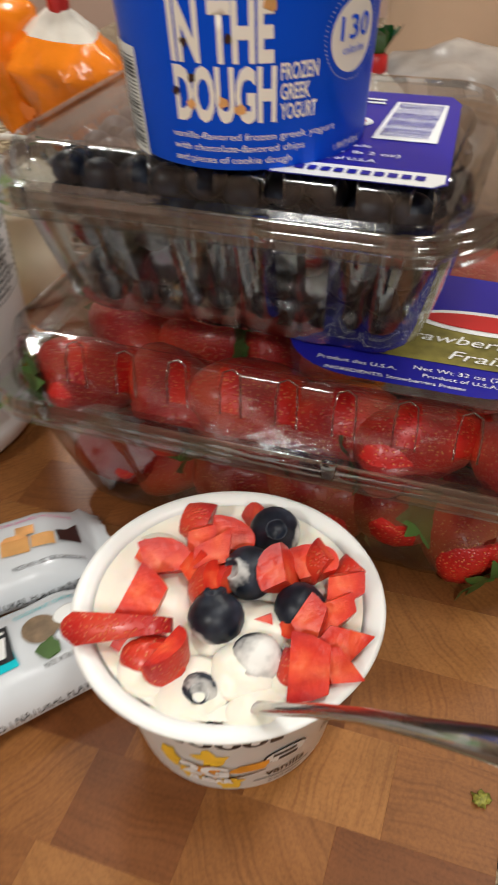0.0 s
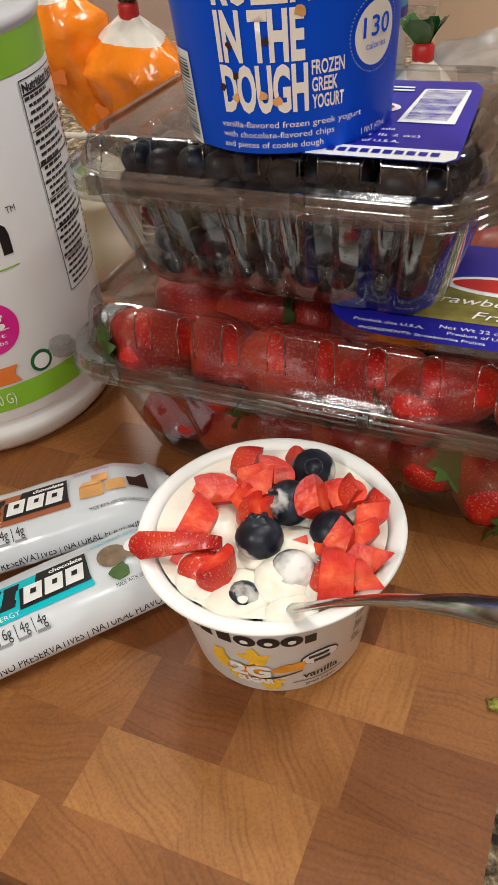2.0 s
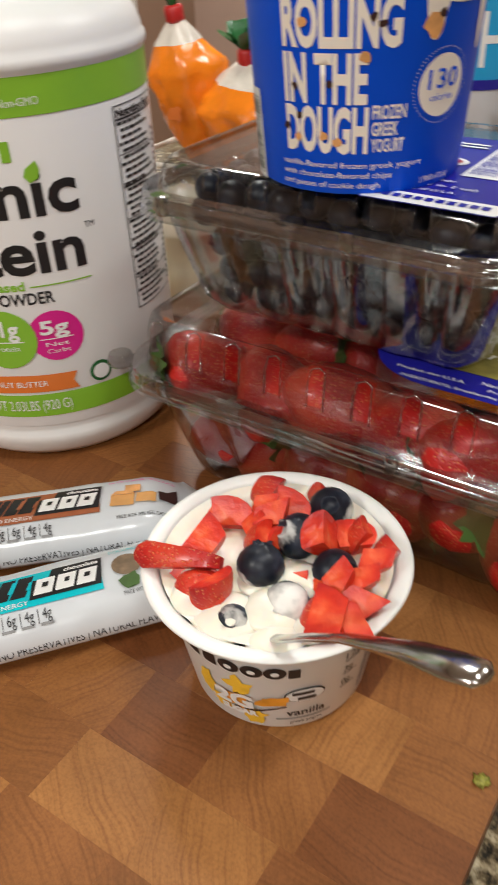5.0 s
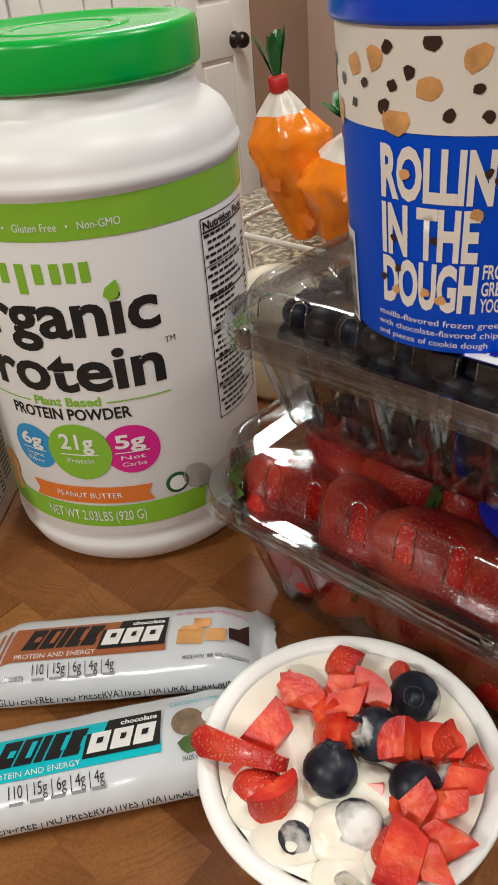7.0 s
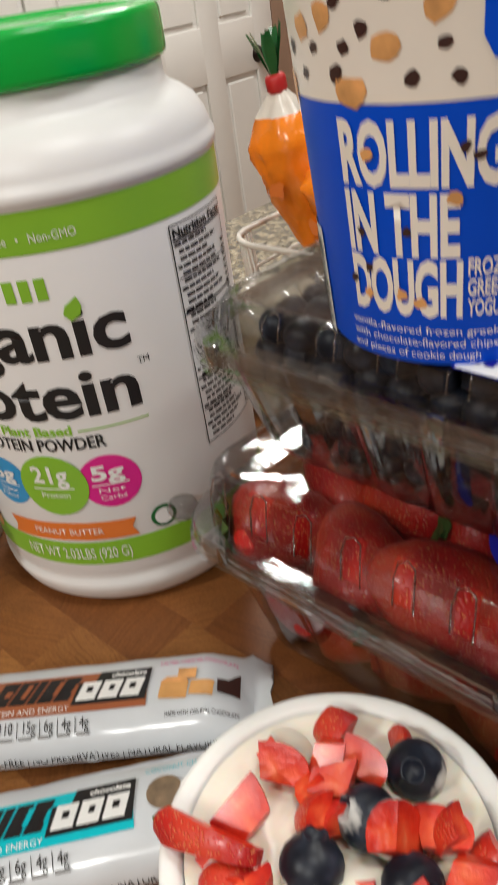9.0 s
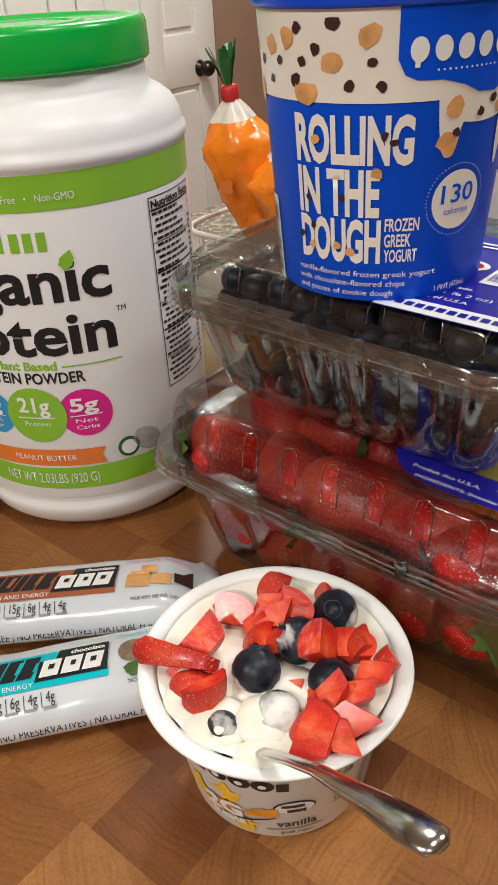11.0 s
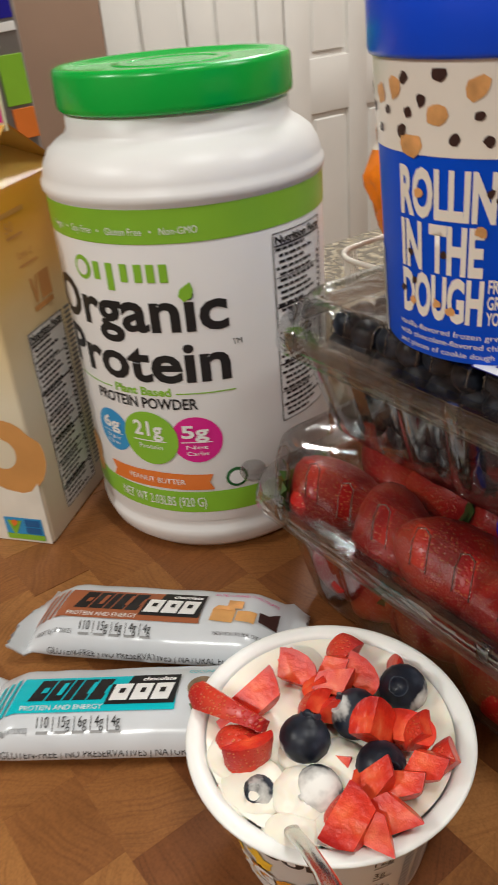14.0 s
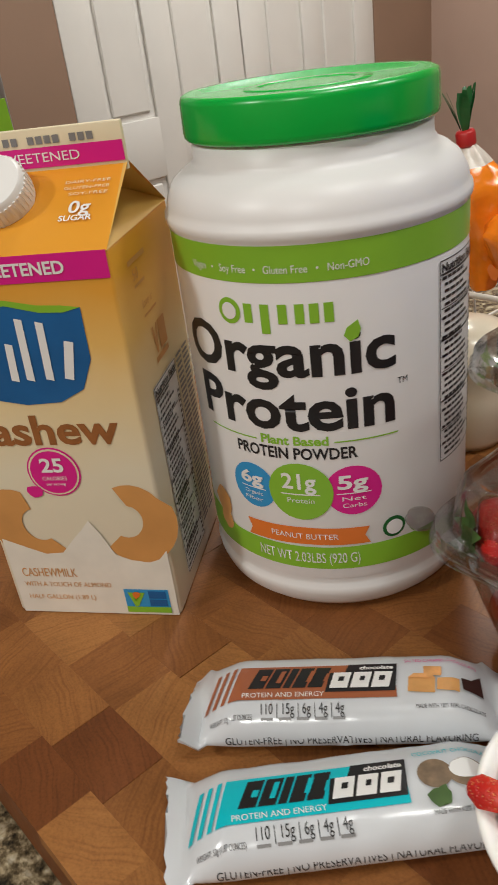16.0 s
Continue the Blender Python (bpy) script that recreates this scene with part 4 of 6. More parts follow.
# a rolled hinge knob at the lid's corner
for (thing_, lx, ly, z) in ((sb, SBL, SBW, SBZF),):
    part("corner_latch", lathe([(0.0, -0.003), (0.006, -0.003), (0.0075, 0.0), (0.006, 0.0035), (0.004, 0.004), (0.0, 0.003)], 16), M["clear"], thing_).location = (-lx / 2 - 0.003, -ly / 2 + 0.014, z)


# ---- strawberries ----
def berry_bm(seed, length=0.042, width=0.034):
    rnd = random.Random(seed)
    prof = [(0.0, 0.0), (0.2, 0.012), (0.42, 0.07), (0.7, 0.22), (0.9, 0.42), (1.0, 0.64), (1.0, 0.80), (0.9, 0.92), (0.66, 0.985), (0.3, 1.0), (0.0, 0.97)]
    bm = lathe([(r * width / 2, z * length) for r, z in prof], 20)
    off = Vector((rnd.random() * 9, rnd.random() * 9, rnd.random() * 9))
    sq = rnd.uniform(0.82, 1.0)
    for v in bm.verts:
        v.co.y *= sq
        v.co += v.normal * 0.0
        k = noise.noise(v.co * 45 + off)
        v.co.x *= 1 + 0.13 * k
        v.co.y *= 1 + 0.13 * k
        v.co.z -= length / 2
    return bm


def calyx_bm(seed, length=0.042):
    rnd = random.Random(seed)
    out, hub = bmesh.new(), None
    bm = out
    for i in range(8):
        a = 2 * math.pi * i / 8 + rnd.uniform(-0.2, 0.2)
        ln = rnd.uniform(0.009, 0.014)
        pts = []
        for s, w in ((0.0, 0.0022), (0.35, 0.0042), (0.7, 0.0028), (1.0, 0.0003)):
            lift = 0.0015 + 0.006 * s * s * rnd.uniform(-0.6, 0.9)
            pts.append(((0.002 + ln * s), w, lift))
        up = [bm.verts.new((x * math.cos(a) - w * math.sin(a), x * math.sin(a) + w * math.cos(a), length / 2 + z)) for x, w, z in pts]
        dn = [bm.verts.new((x * math.cos(a) + w * math.sin(a), x * math.sin(a) - w * math.cos(a), length / 2 + z)) for x, w, z in pts]
        for k in range(3):
            bm.faces.new((up[k], up[k + 1], dn[k + 1], dn[k]))
        if hub is None:
            hub = out.verts.new((0, 0, length / 2 + 0.0022))
        out.faces.new((hub, up[0], dn[0]))
    return out


def strawberry(seed, m):
    s = thing("strawberry", m, "ripe red whole strawberry inside the clear box", "strawberry", "strawberries in the box")
    part("fruit", berry_bm(seed), M["berry"], s)
    part("calyx", calyx_bm(seed), M["leaf"], s, "green leafy cap")
    return s


def fill_strawberries():
    rnd = random.Random(21)
    protos = []
    nx, ny, nz = 6, 4, 2
    k = 0
    for iz in range(nz):
        for iy in range(ny):
            for ix in range(nx):
                end, side = ((0.040, 0.0255), (0.0235, 0.0215))[iz]
                w, d = SBL - 0.018 - 2 * end, SBW - 0.018 - 2 * side
                x = -w / 2 + w * (ix + 0.5 * (iz % 2) * 0.6) / (nx - 1) * (0.96 if iz % 2 else 1)
                y = -d / 2 + d * iy / (ny - 1)
                z = (0.0235, 0.0625)[iz] + rnd.uniform(-0.002, 0.002)
                s = rnd.uniform(1.12, 1.26)
                pos = SBM @ Vector((x + rnd.uniform(-0.003, 0.003), y + (rnd.uniform(-0.001, 0.003) if iy == 0 else rnd.uniform(-0.003, 0.003)), z))
                rot = Euler((rnd.uniform(60, 120) * math.pi / 180, rnd.uniform(-0.4, 0.4), (math.pi * 0.5 * rnd.choice((1, -1)) + rnd.uniform(-0.9, 0.9)) if iy == 0 else rnd.uniform(0, 6.28)))
                m = Matrix.LocRotScale(pos, rot, (s, s, s))
                if k < 7:
                    ob = strawberry(k, Matrix.Identity(4))
                    protos.append(ob)
                    ob.matrix_world = m
                else:
                    src = protos[k % 7]
                    ob = copy_thing(src, Matrix.Identity(4))
                    ob.matrix_basis = m
                k += 1


fill_strawberries()


# ---- blueberries ----
def blueberry_bm(r, seed):
    prof = []
    for i in range(9):
        t = -math.pi / 2 + math.pi * 0.86 * i / 8
        prof.append((r * math.cos(t), r * 0.92 * math.sin(t)))
    top = prof[-1]
    prof += [(top[0] * 0.95, top[1] + r * 0.1), (top[0] * 0.8, top[1] + r * 0.06), (top[0] * 0.55, top[1] - r * 0.08), (0.0, top[1] - r * 0.1)]
    bm = lathe(prof, 18)
    rnd = random.Random(seed)
    n = len(prof)
    for i, v in enumerate(bm.verts):
        ring = i // 18
        if ring == n - 4:
            a = i % 18
            v.co.z += r * (0.07 if (a % 4) < 2 else -0.04)
    return bm


blue_mesh = []
for s in range(4):
    bm = blueberry_bm(0.0074, s)
    me = bpy.data.meshes.new("blueberry")
    bm.to_mesh(me)
    bm.free()
    me.materials.append(M["blue"])
    for p in me.polygons:
        p.use_smooth = True
    blue_mesh.append(me)


def blueberry(pos, s, rot, label, group):
    ob = new("blueberry", random.choice(blue_mesh))
    ob.matrix_world = Matrix.LocRotScale(pos, Euler(rot), (s, s, s))
    return tagged(ob, label, "blueberry", group)


def fill_blueberries():
    rnd = random.Random(31)
    n = 0
    deep = []
    for iz, z in enumerate((0.0095, 0.0225, 0.0360, 0.0490, 0.0600)):
        inset = 0.0325 - 0.0155 * z / 0.059 if z < 0.055 else 0.0190
        w, d = BBL - 0.018 - 2 * inset, BBW - 0.018 - 2 * inset
        nx, ny = round(w / 0.0148), round(d / 0.0148)
        for iy in range(ny + 1):
            for ix in range(nx + 1):
                edge = ix in (0, nx) or iy == 0
                inner = ix in (1, nx - 1) or iy in (1, 2)
                if iz < 3 and not (edge or inner):
                    continue
                x = -w / 2 + w * ix / nx + rnd.uniform(-0.0022, 0.0022)
                y = -d / 2 + d * iy / ny + (rnd.uniform(0, 0.003) if iy == 0 else rnd.uniform(-0.0022, 0.0022))
                p = BBM @ Vector((x, y, z + rnd.uniform(-0.0025, 0.002)))
                if (iz < 4 and not edge) or (iz == 4 and iy > 5):
                    deep.append(p)
                    continue
                blueberry(p, rnd.uniform(0.86, 1.08), (rnd.uniform(0, 6.3), rnd.uniform(0, 6.3), rnd.uniform(0, 6.3)), "dark blue fresh blueberry inside the clear box", "blueberries in the box")
                n += 1
    out = bmesh.new()
    src = bmesh.new()
    src.from_mesh(blue_mesh[0])
    src.verts.ensure_lookup_table()
    faces = [[v.index for v in f.verts] for f in src.faces]
    verts, polys = [], []
    for p in deep:
        turn = Euler((rnd.uniform(0, 6), rnd.uniform(0, 6), 0)).to_matrix()
        base = len(verts)
        k = rnd.uniform(0.9, 1.06)
        verts += [p + turn @ v.co * k for v in src.verts]
        polys += [[base + i for i in f] for f in faces]
    src.free()
    out.free()
    me = bpy.data.meshes.new("blueberries")
    me.from_pydata(verts, [], polys)
    me.materials.append(M["blue"])
    for q in me.polygons:
        q.use_smooth = True
    tagged(new("blueberries", me), "heap of dark blueberries deep inside the box", "blueberries", kind="stuff")
    return n


fill_blueberries()


# ---- paper labels on the boxes ----
def sheet(name, points, m, parent, z, label=""):
    bm = flat(points, 0.03)
    for v in bm.verts:
        v.co.z = z
    return part(name, bm, m, parent, label, smooth=False)


M["field"] = mat("field_picture_print", (0.2, 0.17, 0.04), rough=0.4, noise_scale=90, vary=0.5)
zl = SBZT + 0.0006


def tolocal(m, x, y):
    v = m.inverted() @ Vector((x, y, 0))
    return v.x, v.y


oval = [(0.041 + 0.054 * math.copysign(abs(math.cos(t)) ** 0.6, math.cos(t)), -0.024 + 0.045 * math.copysign(abs(math.sin(t)) ** 0.7, math.sin(t))) for t in (2 * math.pi * (i + 0.5) / 48 for i in range(48))]
lab = [(x, max(y, -0.068)) for x, y in oval]
L1 = sheet("label", lab, M["navy"], sb, zl, "navy blue paper label with white print")
L1.location = (0.013, -0.008, 0)
sheet("label_picture", [(0.02, -0.05), (0.089, -0.05), (0.0925, -0.015), (0.02, -0.015)], M["field"], L1, zl + 0.0003)
sheet("brand_mark", disc(0.063, -0.018, 0.0295, 0.009), M["white"], L1, zl + 0.0006, "white oval brand mark")
sheet("brand_mark", disc(0.063, -0.018, 0.026, 0.006), M["red"], L1, zl + 0.0009)


def print_on(text, cap, u0, u1, v, parent, z, m="white", **k):
    bm = fitted(text, cap, u0, u1, v, **k)
    for q in bm.verts:
        q.co.z = z
    return part("lettering", bm, M[m], parent, smooth=False)


print_on("Strawberries", 0.006, 0.026, 0.084, -0.036, L1, zl + 0.0008, lean=0.25)
print_on("Fraises", 0.006, 0.051, 0.083, -0.047, L1, zl + 0.0008, lean=0.25)
print_on("Produit des U.S.A.", 0.0023, 0.004, 0.034, -0.0595, L1, zl + 0.0004)
print_on("Net Wt 32 oz (2 lb)", 0.0025, 0.040, 0.077, -0.0570, L1, zl + 0.0004)
print_on("Product of U.S.A.", 0.0022, 0.044, 0.071, -0.0612, L1, zl + 0.0004)
print_on("INGREDIENTS: Strawberries Fraises", 0.0021, 0.008, 0.060, -0.0655, L1, zl + 0.0004)
zl2 = BBZT + 0.0006
L2 = sheet("label", [(0.028, -0.05), (0.078, -0.05), (0.082, -0.046), (0.0745, 0.034), (0.07, 0.042), (0.02, 0.042), (0.012, 0.03), (0.012, -0.04)], M["navy"], bb, zl2, "navy blue paper label with a barcode")
L2.location = (-0.005, -0.0125, 0)
sheet("label_strip", [(0.028, -0.0498), (0.078, -0.0498), (0.081, -0.046), (0.0805, -0.039), (0.024, -0.039)], M["white"], L2, zl2 + 0.0003)
sheet("barcode_panel", [(0.051, -0.012), (0.073, -0.012), (0.0705, 0.03), (0.0515, 0.03)], M["white"], L2, zl2 + 0.0003, "white barcode panel")
rnd = random.Random(2)
bc = join(*[grid(0.053, -0.009 + 0.00115 * i, 0.0695, -0.009 + 0.00115 * i + rnd.choice((0.0004, 0.0007)), 0.03) for i in range(32)])
for v in bc.verts:
    v.co.z = zl2 + 0.0006
part("barcode", bc, M["navy"], L2, smooth=False)
sheet("brand_mark", disc(0.039, 0.004, 0.009, 0.006), M["white"], L2, zl2 + 0.0003, "white oval brand mark")
sheet("brand_mark", disc(0.039, 0.004, 0.0065, 0.0035), M["red"], L2, zl2 + 0.0006)
print_on("No. 1 Grade", 0.0026, 0.032, 0.053, -0.022, L2, zl2 + 0.0005)
print_on("18 oz (1 lb 2 oz)", 0.0026, 0.03, 0.064, -0.0285, L2, zl2 + 0.0005)
print_on("Product of U.S.A.", 0.0026, 0.03, 0.058, -0.0348, L2, zl2 + 0.0005)
strip = [grid(0.03 + 0.0042 * i, -0.0458, 0.033 + 0.0042 * i, -0.0424, 0.03) for i in range(11)]
bm = join(*strip)
for v in bm.verts:
    v.co.z = zl2 + 0.0006
part("web_print", bm, M["navy"], L2, smooth=False)
bm = bars(2, 0.028, 0.03, 0.02, 0.004, 0.0018, 4)
for v in bm.verts:
    v.co.z = zl2 + 0.0004
part("fine_print", bm, M["white"], L2, smooth=False)

# ---- yogurt and fruit in the cup ----
def yogurt_bm():
    loops = []
    for k in range(26):
        r = 0.0436 * (1 - k / 26)
        row = []
        for i in range(64):
            t = 2 * math.pi * i / 64
            x, y = r * math.cos(t), r * math.sin(t)
            p = Vector((x, y, 0))
            z = 0.0556 + (0.0024 * noise.noise(p * 75) + 0.0011 * noise.noise(p * 170 + Vector((3, 1, 0)))) * min(1, k / 4)
            z += 0.0012 * max(0, 1 - k / 4) - 0.0004 * k / 26
            row.append((x, y, z))
        loops.append(row)
    return rings(loops, False, True)


yog = thing("yogurt", pose(*CUP, 0), "creamy white vanilla yogurt filling the cup", "yogurt")
part("surface", yogurt_bm(), M["yogurt"], yog)


def dollop(x, y, z, r, h, seed):
    bm = bmesh.new()
    bmesh.ops.create_icosphere(bm, subdivisions=4, radius=r)
    o = Vector((seed * 3.1, seed * 1.7, 0))
    for v in bm.verts:
        k = 1 + 0.30 * noise.noise(v.co * 80 + o) + 0.05 * noise.noise(v.co * 260 + o)
        v.co = Vector((v.co.x * k + x, v.co.y * k + y, v.co.z * h / r * k + z))
    return bm


for i, (x, y, z, r, h) in enumerate(((0.0125, -0.0245, 0.0585, 0.0085, 0.006), (0.0015, -0.012, 0.057, 0.008, 0.005), (0.0135, -0.007, 0.0575, 0.009, 0.0045), (0.001, -0.035, 0.057, 0.010, 0.0045), (-0.014, -0.031, 0.0575, 0.0085, 0.004), (-0.021, -0.024, 0.058, 0.006, 0.0045), (0.021, -0.034, 0.057, 0.008, 0.004), (-0.031, 0.0145, 0.057, 0.007, 0.0035), (0.03, -0.022, 0.057, 0.0065, 0.004))):
    part("dollop", dollop(x, y, z - 0.0018, r * 1.15, h * 0.85, i), M["yogurt"], yog)

for x, y, z, s, rot in ((0.0070, 0.0425, 0.0585, 1.22, (0.6, 0.3, 0)), (0.0050, 0.0205, 0.0605, 1.22, (0.3, -0.8, 0.4)), (0.0010, 0.0005, 0.0600, 1.22, (-0.5, 0.4, 1)), (0.0245, 0.0135, 0.0575, 1.18, (0.2, 0.9, 0)), (0.0170, -0.0075, 0.0560, 1.15, (1.5, 0, 0)), (0.0040, -0.0225, 0.0525, 1.0, (0.4, 0.2, 0))):
    bo = blueberry(Vector((x, y, z + 0.001)), s, rot, "dark blueberry smeared with yogurt in the cup", "blueberries in the cup")
    bo.material_slots[0].link = "OBJECT"
    bo.material_slots[0].material = M["smeared"]


from mathutils import Quaternion


def cut_piece(x, y, z, seed, size, facing, spin, cuts):
    """A strawberry cut by planes and turned so that the main cut faces a given way."""
    size *= 0.70
    bm = berry_bm(seed, (0.03 if cuts is not STRIP else 0.046) * size, 0.027 * size)
    bmesh.ops.subdivide_edges(bm, edges=bm.edges[:], cuts=1, use_grid_fill=True)
    for no, co in cuts:
        geom = bm.verts[:] + bm.edges[:] + bm.faces[:]
        res = bmesh.ops.bisect_plane(bm, geom=geom, plane_co=Vector(co) * size, plane_no=Vector(no).normalized(), clear_outer=True)
        edges = [g for g in res["geom_cut"] if isinstance(g, bmesh.types.BMEdge)]
        fill = bmesh.ops.edgeloop_fill(bm, edges=edges)
        for f in fill["faces"]:
            f.material_index = 1
    ob = part("strawberry_piece", bm, M["berry"], None, "freshly cut piece of strawberry on the yogurt", sharp=35)
    ob.data.materials.append(M["flesh"])
    q = Vector(facing).to_track_quat("Y", "Z") @ Quaternion((0, 1, 0), radians(spin))
    mid = sum((v.co for v in ob.data.vertices), Vector()) / len(ob.data.vertices)
    ob.matrix_world = Matrix.Translation(Vector((x, y, z - 0.0018)) - q @ mid) @ q.to_matrix().to_4x4()
    return tagged(ob, "", "fruit piece", "strawberry pieces in the cup")


HALF = (((0, 1, 0), (0, -0.001, 0)), ((0, 0, 1), (0, 0, 0.007)), ((0, 0, -1), (0, 0, -0.009)))
WEDGE = (((0, 1, 0), (0, 0.0, 0)), ((1, 0.25, 0.2), (0.0045, 0, 0)), ((0, 0, 1), (0, 0, 0.008)))
BLOCK = (((0, 1, 0), (0, -0.001, 0)), ((1, 0, 0.3), (0.006, 0, 0)), ((-0.3, 0, -1), (0, 0, -0.007)), ((0, 0.3, 1), (0, 0, 0.006)))
STRIP = (((0, 1, 0), (0, -0.004, 0)), ((1, 0, 0.1), (0.0055, 0, 0)), ((-1, 0, 0.1), (-0.0045, 0, 0)))
PIECES = (
    # a strip of skin over the rim, and dark wet skins below it
    (-0.0270, -0.0142, 0.0655, 1, 1.15, (-0.15, 0.55, -0.8), 86, STRIP), (-0.0165, -0.0190, 0.0615, 15, 1.0, (-0.4, 0.6, -0.7), 120, WEDGE), (-0.0050, -0.0175, 0.0620, 17, 1.0, (-0.9, 0.1, -0.35), 10, HALF),
    (-0.0115, -0.0165, 0.0610, 23, 0.85, (0.2, -0.7, 0.5), 200, WEDGE),
    (-0.0235, 0.0010, 0.0630, 2, 1.0, (0.15, -0.55, 0.8), 65, HALF), (-0.0105, 0.0110, 0.0615, 19, 0.85, (0.5, 0.5, -0.6), 30, WEDGE),
    # the heap at the back
    (-0.0210, 0.0205, 0.0635, 4, 1.0, (0.15, -0.65, 0.7), 110, WEDGE), (-0.0205, 0.0365, 0.0620, 3, 0.95, (0.0, 0.75, -0.5), 95, HALF), (-0.0085, 0.0240, 0.0650, 5, 0.95, (0.2, -0.6, 0.75), 190, BLOCK),
    (-0.0125, 0.0180, 0.0620, 25, 0.8, (0.5, -0.7, 0.45), 40, BLOCK), (-0.0030, 0.0350, 0.0630, 6, 0.9, (0.3, -0.55, 0.7), 80, WEDGE), (-0.0010, 0.0490, 0.0620, 7, 0.85, (-0.55, -0.6, 0.3), 190, WEDGE),
    # over the berries, half skin and half flesh
    (0.0165, 0.0220, 0.0660, 8, 1.0, (0.85, 0.2, 0.3), 40, WEDGE), (0.0270, 0.0310, 0.0655, 9, 0.9, (0.1, -0.45, 0.85), 120, WEDGE),
    # orange-red chunks along the side
    (0.0365, 0.0225, 0.0635, 10, 0.95, (0.1, -0.5, 0.85), 15, BLOCK), (0.0345, 0.0275, 0.0600, 16, 0.8, (0.1, 0.5, -0.8), 20, WEDGE), (0.0300, 0.0085, 0.0635, 11, 0.95, (-0.1, -0.6, 0.75), 75, BLOCK), (0.0400, 0.0040, 0.0625, 12, 0.95, (0.35, -0.6, 0.7), 140, BLOCK),
    (0.0140, 0.0045, 0.0575, 21, 0.7, (0.0, -0.6, 0.8), 30, BLOCK),
    (0.0335, -0.0080, 0.0615, 13, 1.05, (0.05, -0.45, 0.9), 95, HALF), (0.0285, -0.0125, 0.0600, 14, 0.75, (-0.2, 0.4, -0.8), 40, WEDGE), (-0.0325, 0.0215, 0.0585, 20, 0.6, (0, -0.5, 0.8), 80, BLOCK),
    # smaller bits between them
    (-0.0150, 0.0300, 0.0630, 31, 0.8, (0.1, -0.6, 0.8), 20, BLOCK), (-0.0065, 0.0150, 0.0610, 32, 0.75, (0.4, 0.6, -0.6), 60, WEDGE), (-0.0180, -0.0090, 0.0610, 33, 0.9, (0.2, -0.6, 0.7), 150, WEDGE),
    (0.0365, 0.0140, 0.0625, 34, 0.85, (0.0, -0.55, 0.85), 35, BLOCK), (0.0405, -0.0040, 0.0610, 35, 0.85, (0.3, -0.5, 0.8), 100, BLOCK), (0.0250, 0.0060, 0.0605, 36, 0.75, (-0.3, -0.5, 0.8), 10, WEDGE),
    (-0.0100, -0.0240, 0.0590, 37, 0.8, (-0.5, 0.4, -0.7), 70, WEDGE), (0.0235, 0.0270, 0.0645, 38, 0.8, (0.3, 0.5, -0.6), 15, WEDGE),
)
for p in PIECES:
    cut_piece(*p)

# ---- spoon ----
spoon = thing("spoon", pose(0, 0, 0), "stainless steel spoon standing in the yogurt", "spoon")
sp = [(0.0120, -0.0190, 0.0490), (0.0261, -0.0252, 0.0622), (0.0400, -0.0310, 0.0775), (0.0540, -0.0375, 0.0920), (0.0670, -0.0440, 0.1040), (0.0780, -0.0485, 0.1125), (0.0880, -0.0515, 0.1175), (0.0945, -0.0530, 0.1205), (0.0965, -0.0535, 0.1212)]
part("handle", tube(sp, [0.0022, 0.0026, 0.0025, 0.0026, 0.0032, 0.0042, 0.0049, 0.0045, 0.002], 14, flat=0.42), M["steel"], spoon)
bowl = bmesh.new()
bmesh.ops.create_uvsphere(bowl, u_segments=24, v_segments=12, radius=0.016, matrix=Matrix.Translation((0.002, -0.0150, 0.0435)) @ Matrix.Rotation(radians(-18), 4, "Z") @ Matrix.Rotation(radians(-25), 4, "Y") @ Matrix.Diagonal((1.35, 0.85, 0.22, 1)))
part("bowl", bowl, M["steel"], spoon)

# ---- protein bars in their wrappers ----
BL, BWD, BH = 0.064, 0.0225, 0.024


def bar_top(u, v):
    """Height of the pillow-shaped wrapper over the board."""
    e = min(1.0, max(0.0, (BL + 0.004 - abs(u)) / 0.018)) ** 0.55
    w = BWD * (0.93 + 0.07 * e)
    s = min(1.0, abs(v) / w)
    return 0.0085 + (BH - 0.0085) * e * (1 - s ** 3.2) ** 0.5


def bar_bm(seed):
    loops = []
    o = Vector((seed * 5.3, 0, seed))
    stations = [-0.0755, -0.0735, -0.071, -0.068] + [-0.064 + 0.128 * i / 30 for i in range(31)] + [0.068, 0.071, 0.0735, 0.0755]
    for k, u in enumerate(stations):
        e = min(1.0, max(0.0, (BL + 0.004 - abs(u)) / 0.018)) ** 0.55
        w = BWD * (0.93 + 0.07 * e) if abs(u) < 0.068 else BWD * 1.08
        row = []
        for i in range(32):
            t = 2 * math.pi * i / 32
            c, s = math.cos(t), math.sin(t)
            y = w * abs(c) ** 0.6 * (1 if c > 0 else -1)
            if abs(u) >= 0.068:
                z = 0.0085 + (0.0008 if s > 0 else -0.0008) + 0.0025 * math.sin(y * 90 + seed) * (abs(u) - 0.066) / 0.008
                z += 0.006 * (abs(u) - 0.068) / 0.007 * (y / w if seed % 2 else -y / w)
                x = u + (0.0012 if i % 2 else 0) * (1 if abs(u) > 0.075 else 0) * (1 if u > 0 else -1)
            else:
                x = u
                if s > 0:
                    z = bar_top(u, y)
                    z += 0.0007 * noise.noise(Vector((u, y, 0)) * 90 + o) * e
                else:
                    z = 0.0085 - 0.0083 * e * (1 - min(1, abs(y) / w) ** 4)
            row.append((x, y, max(z, 0.0003)))
        loops.append(row)
    return rings(loops)


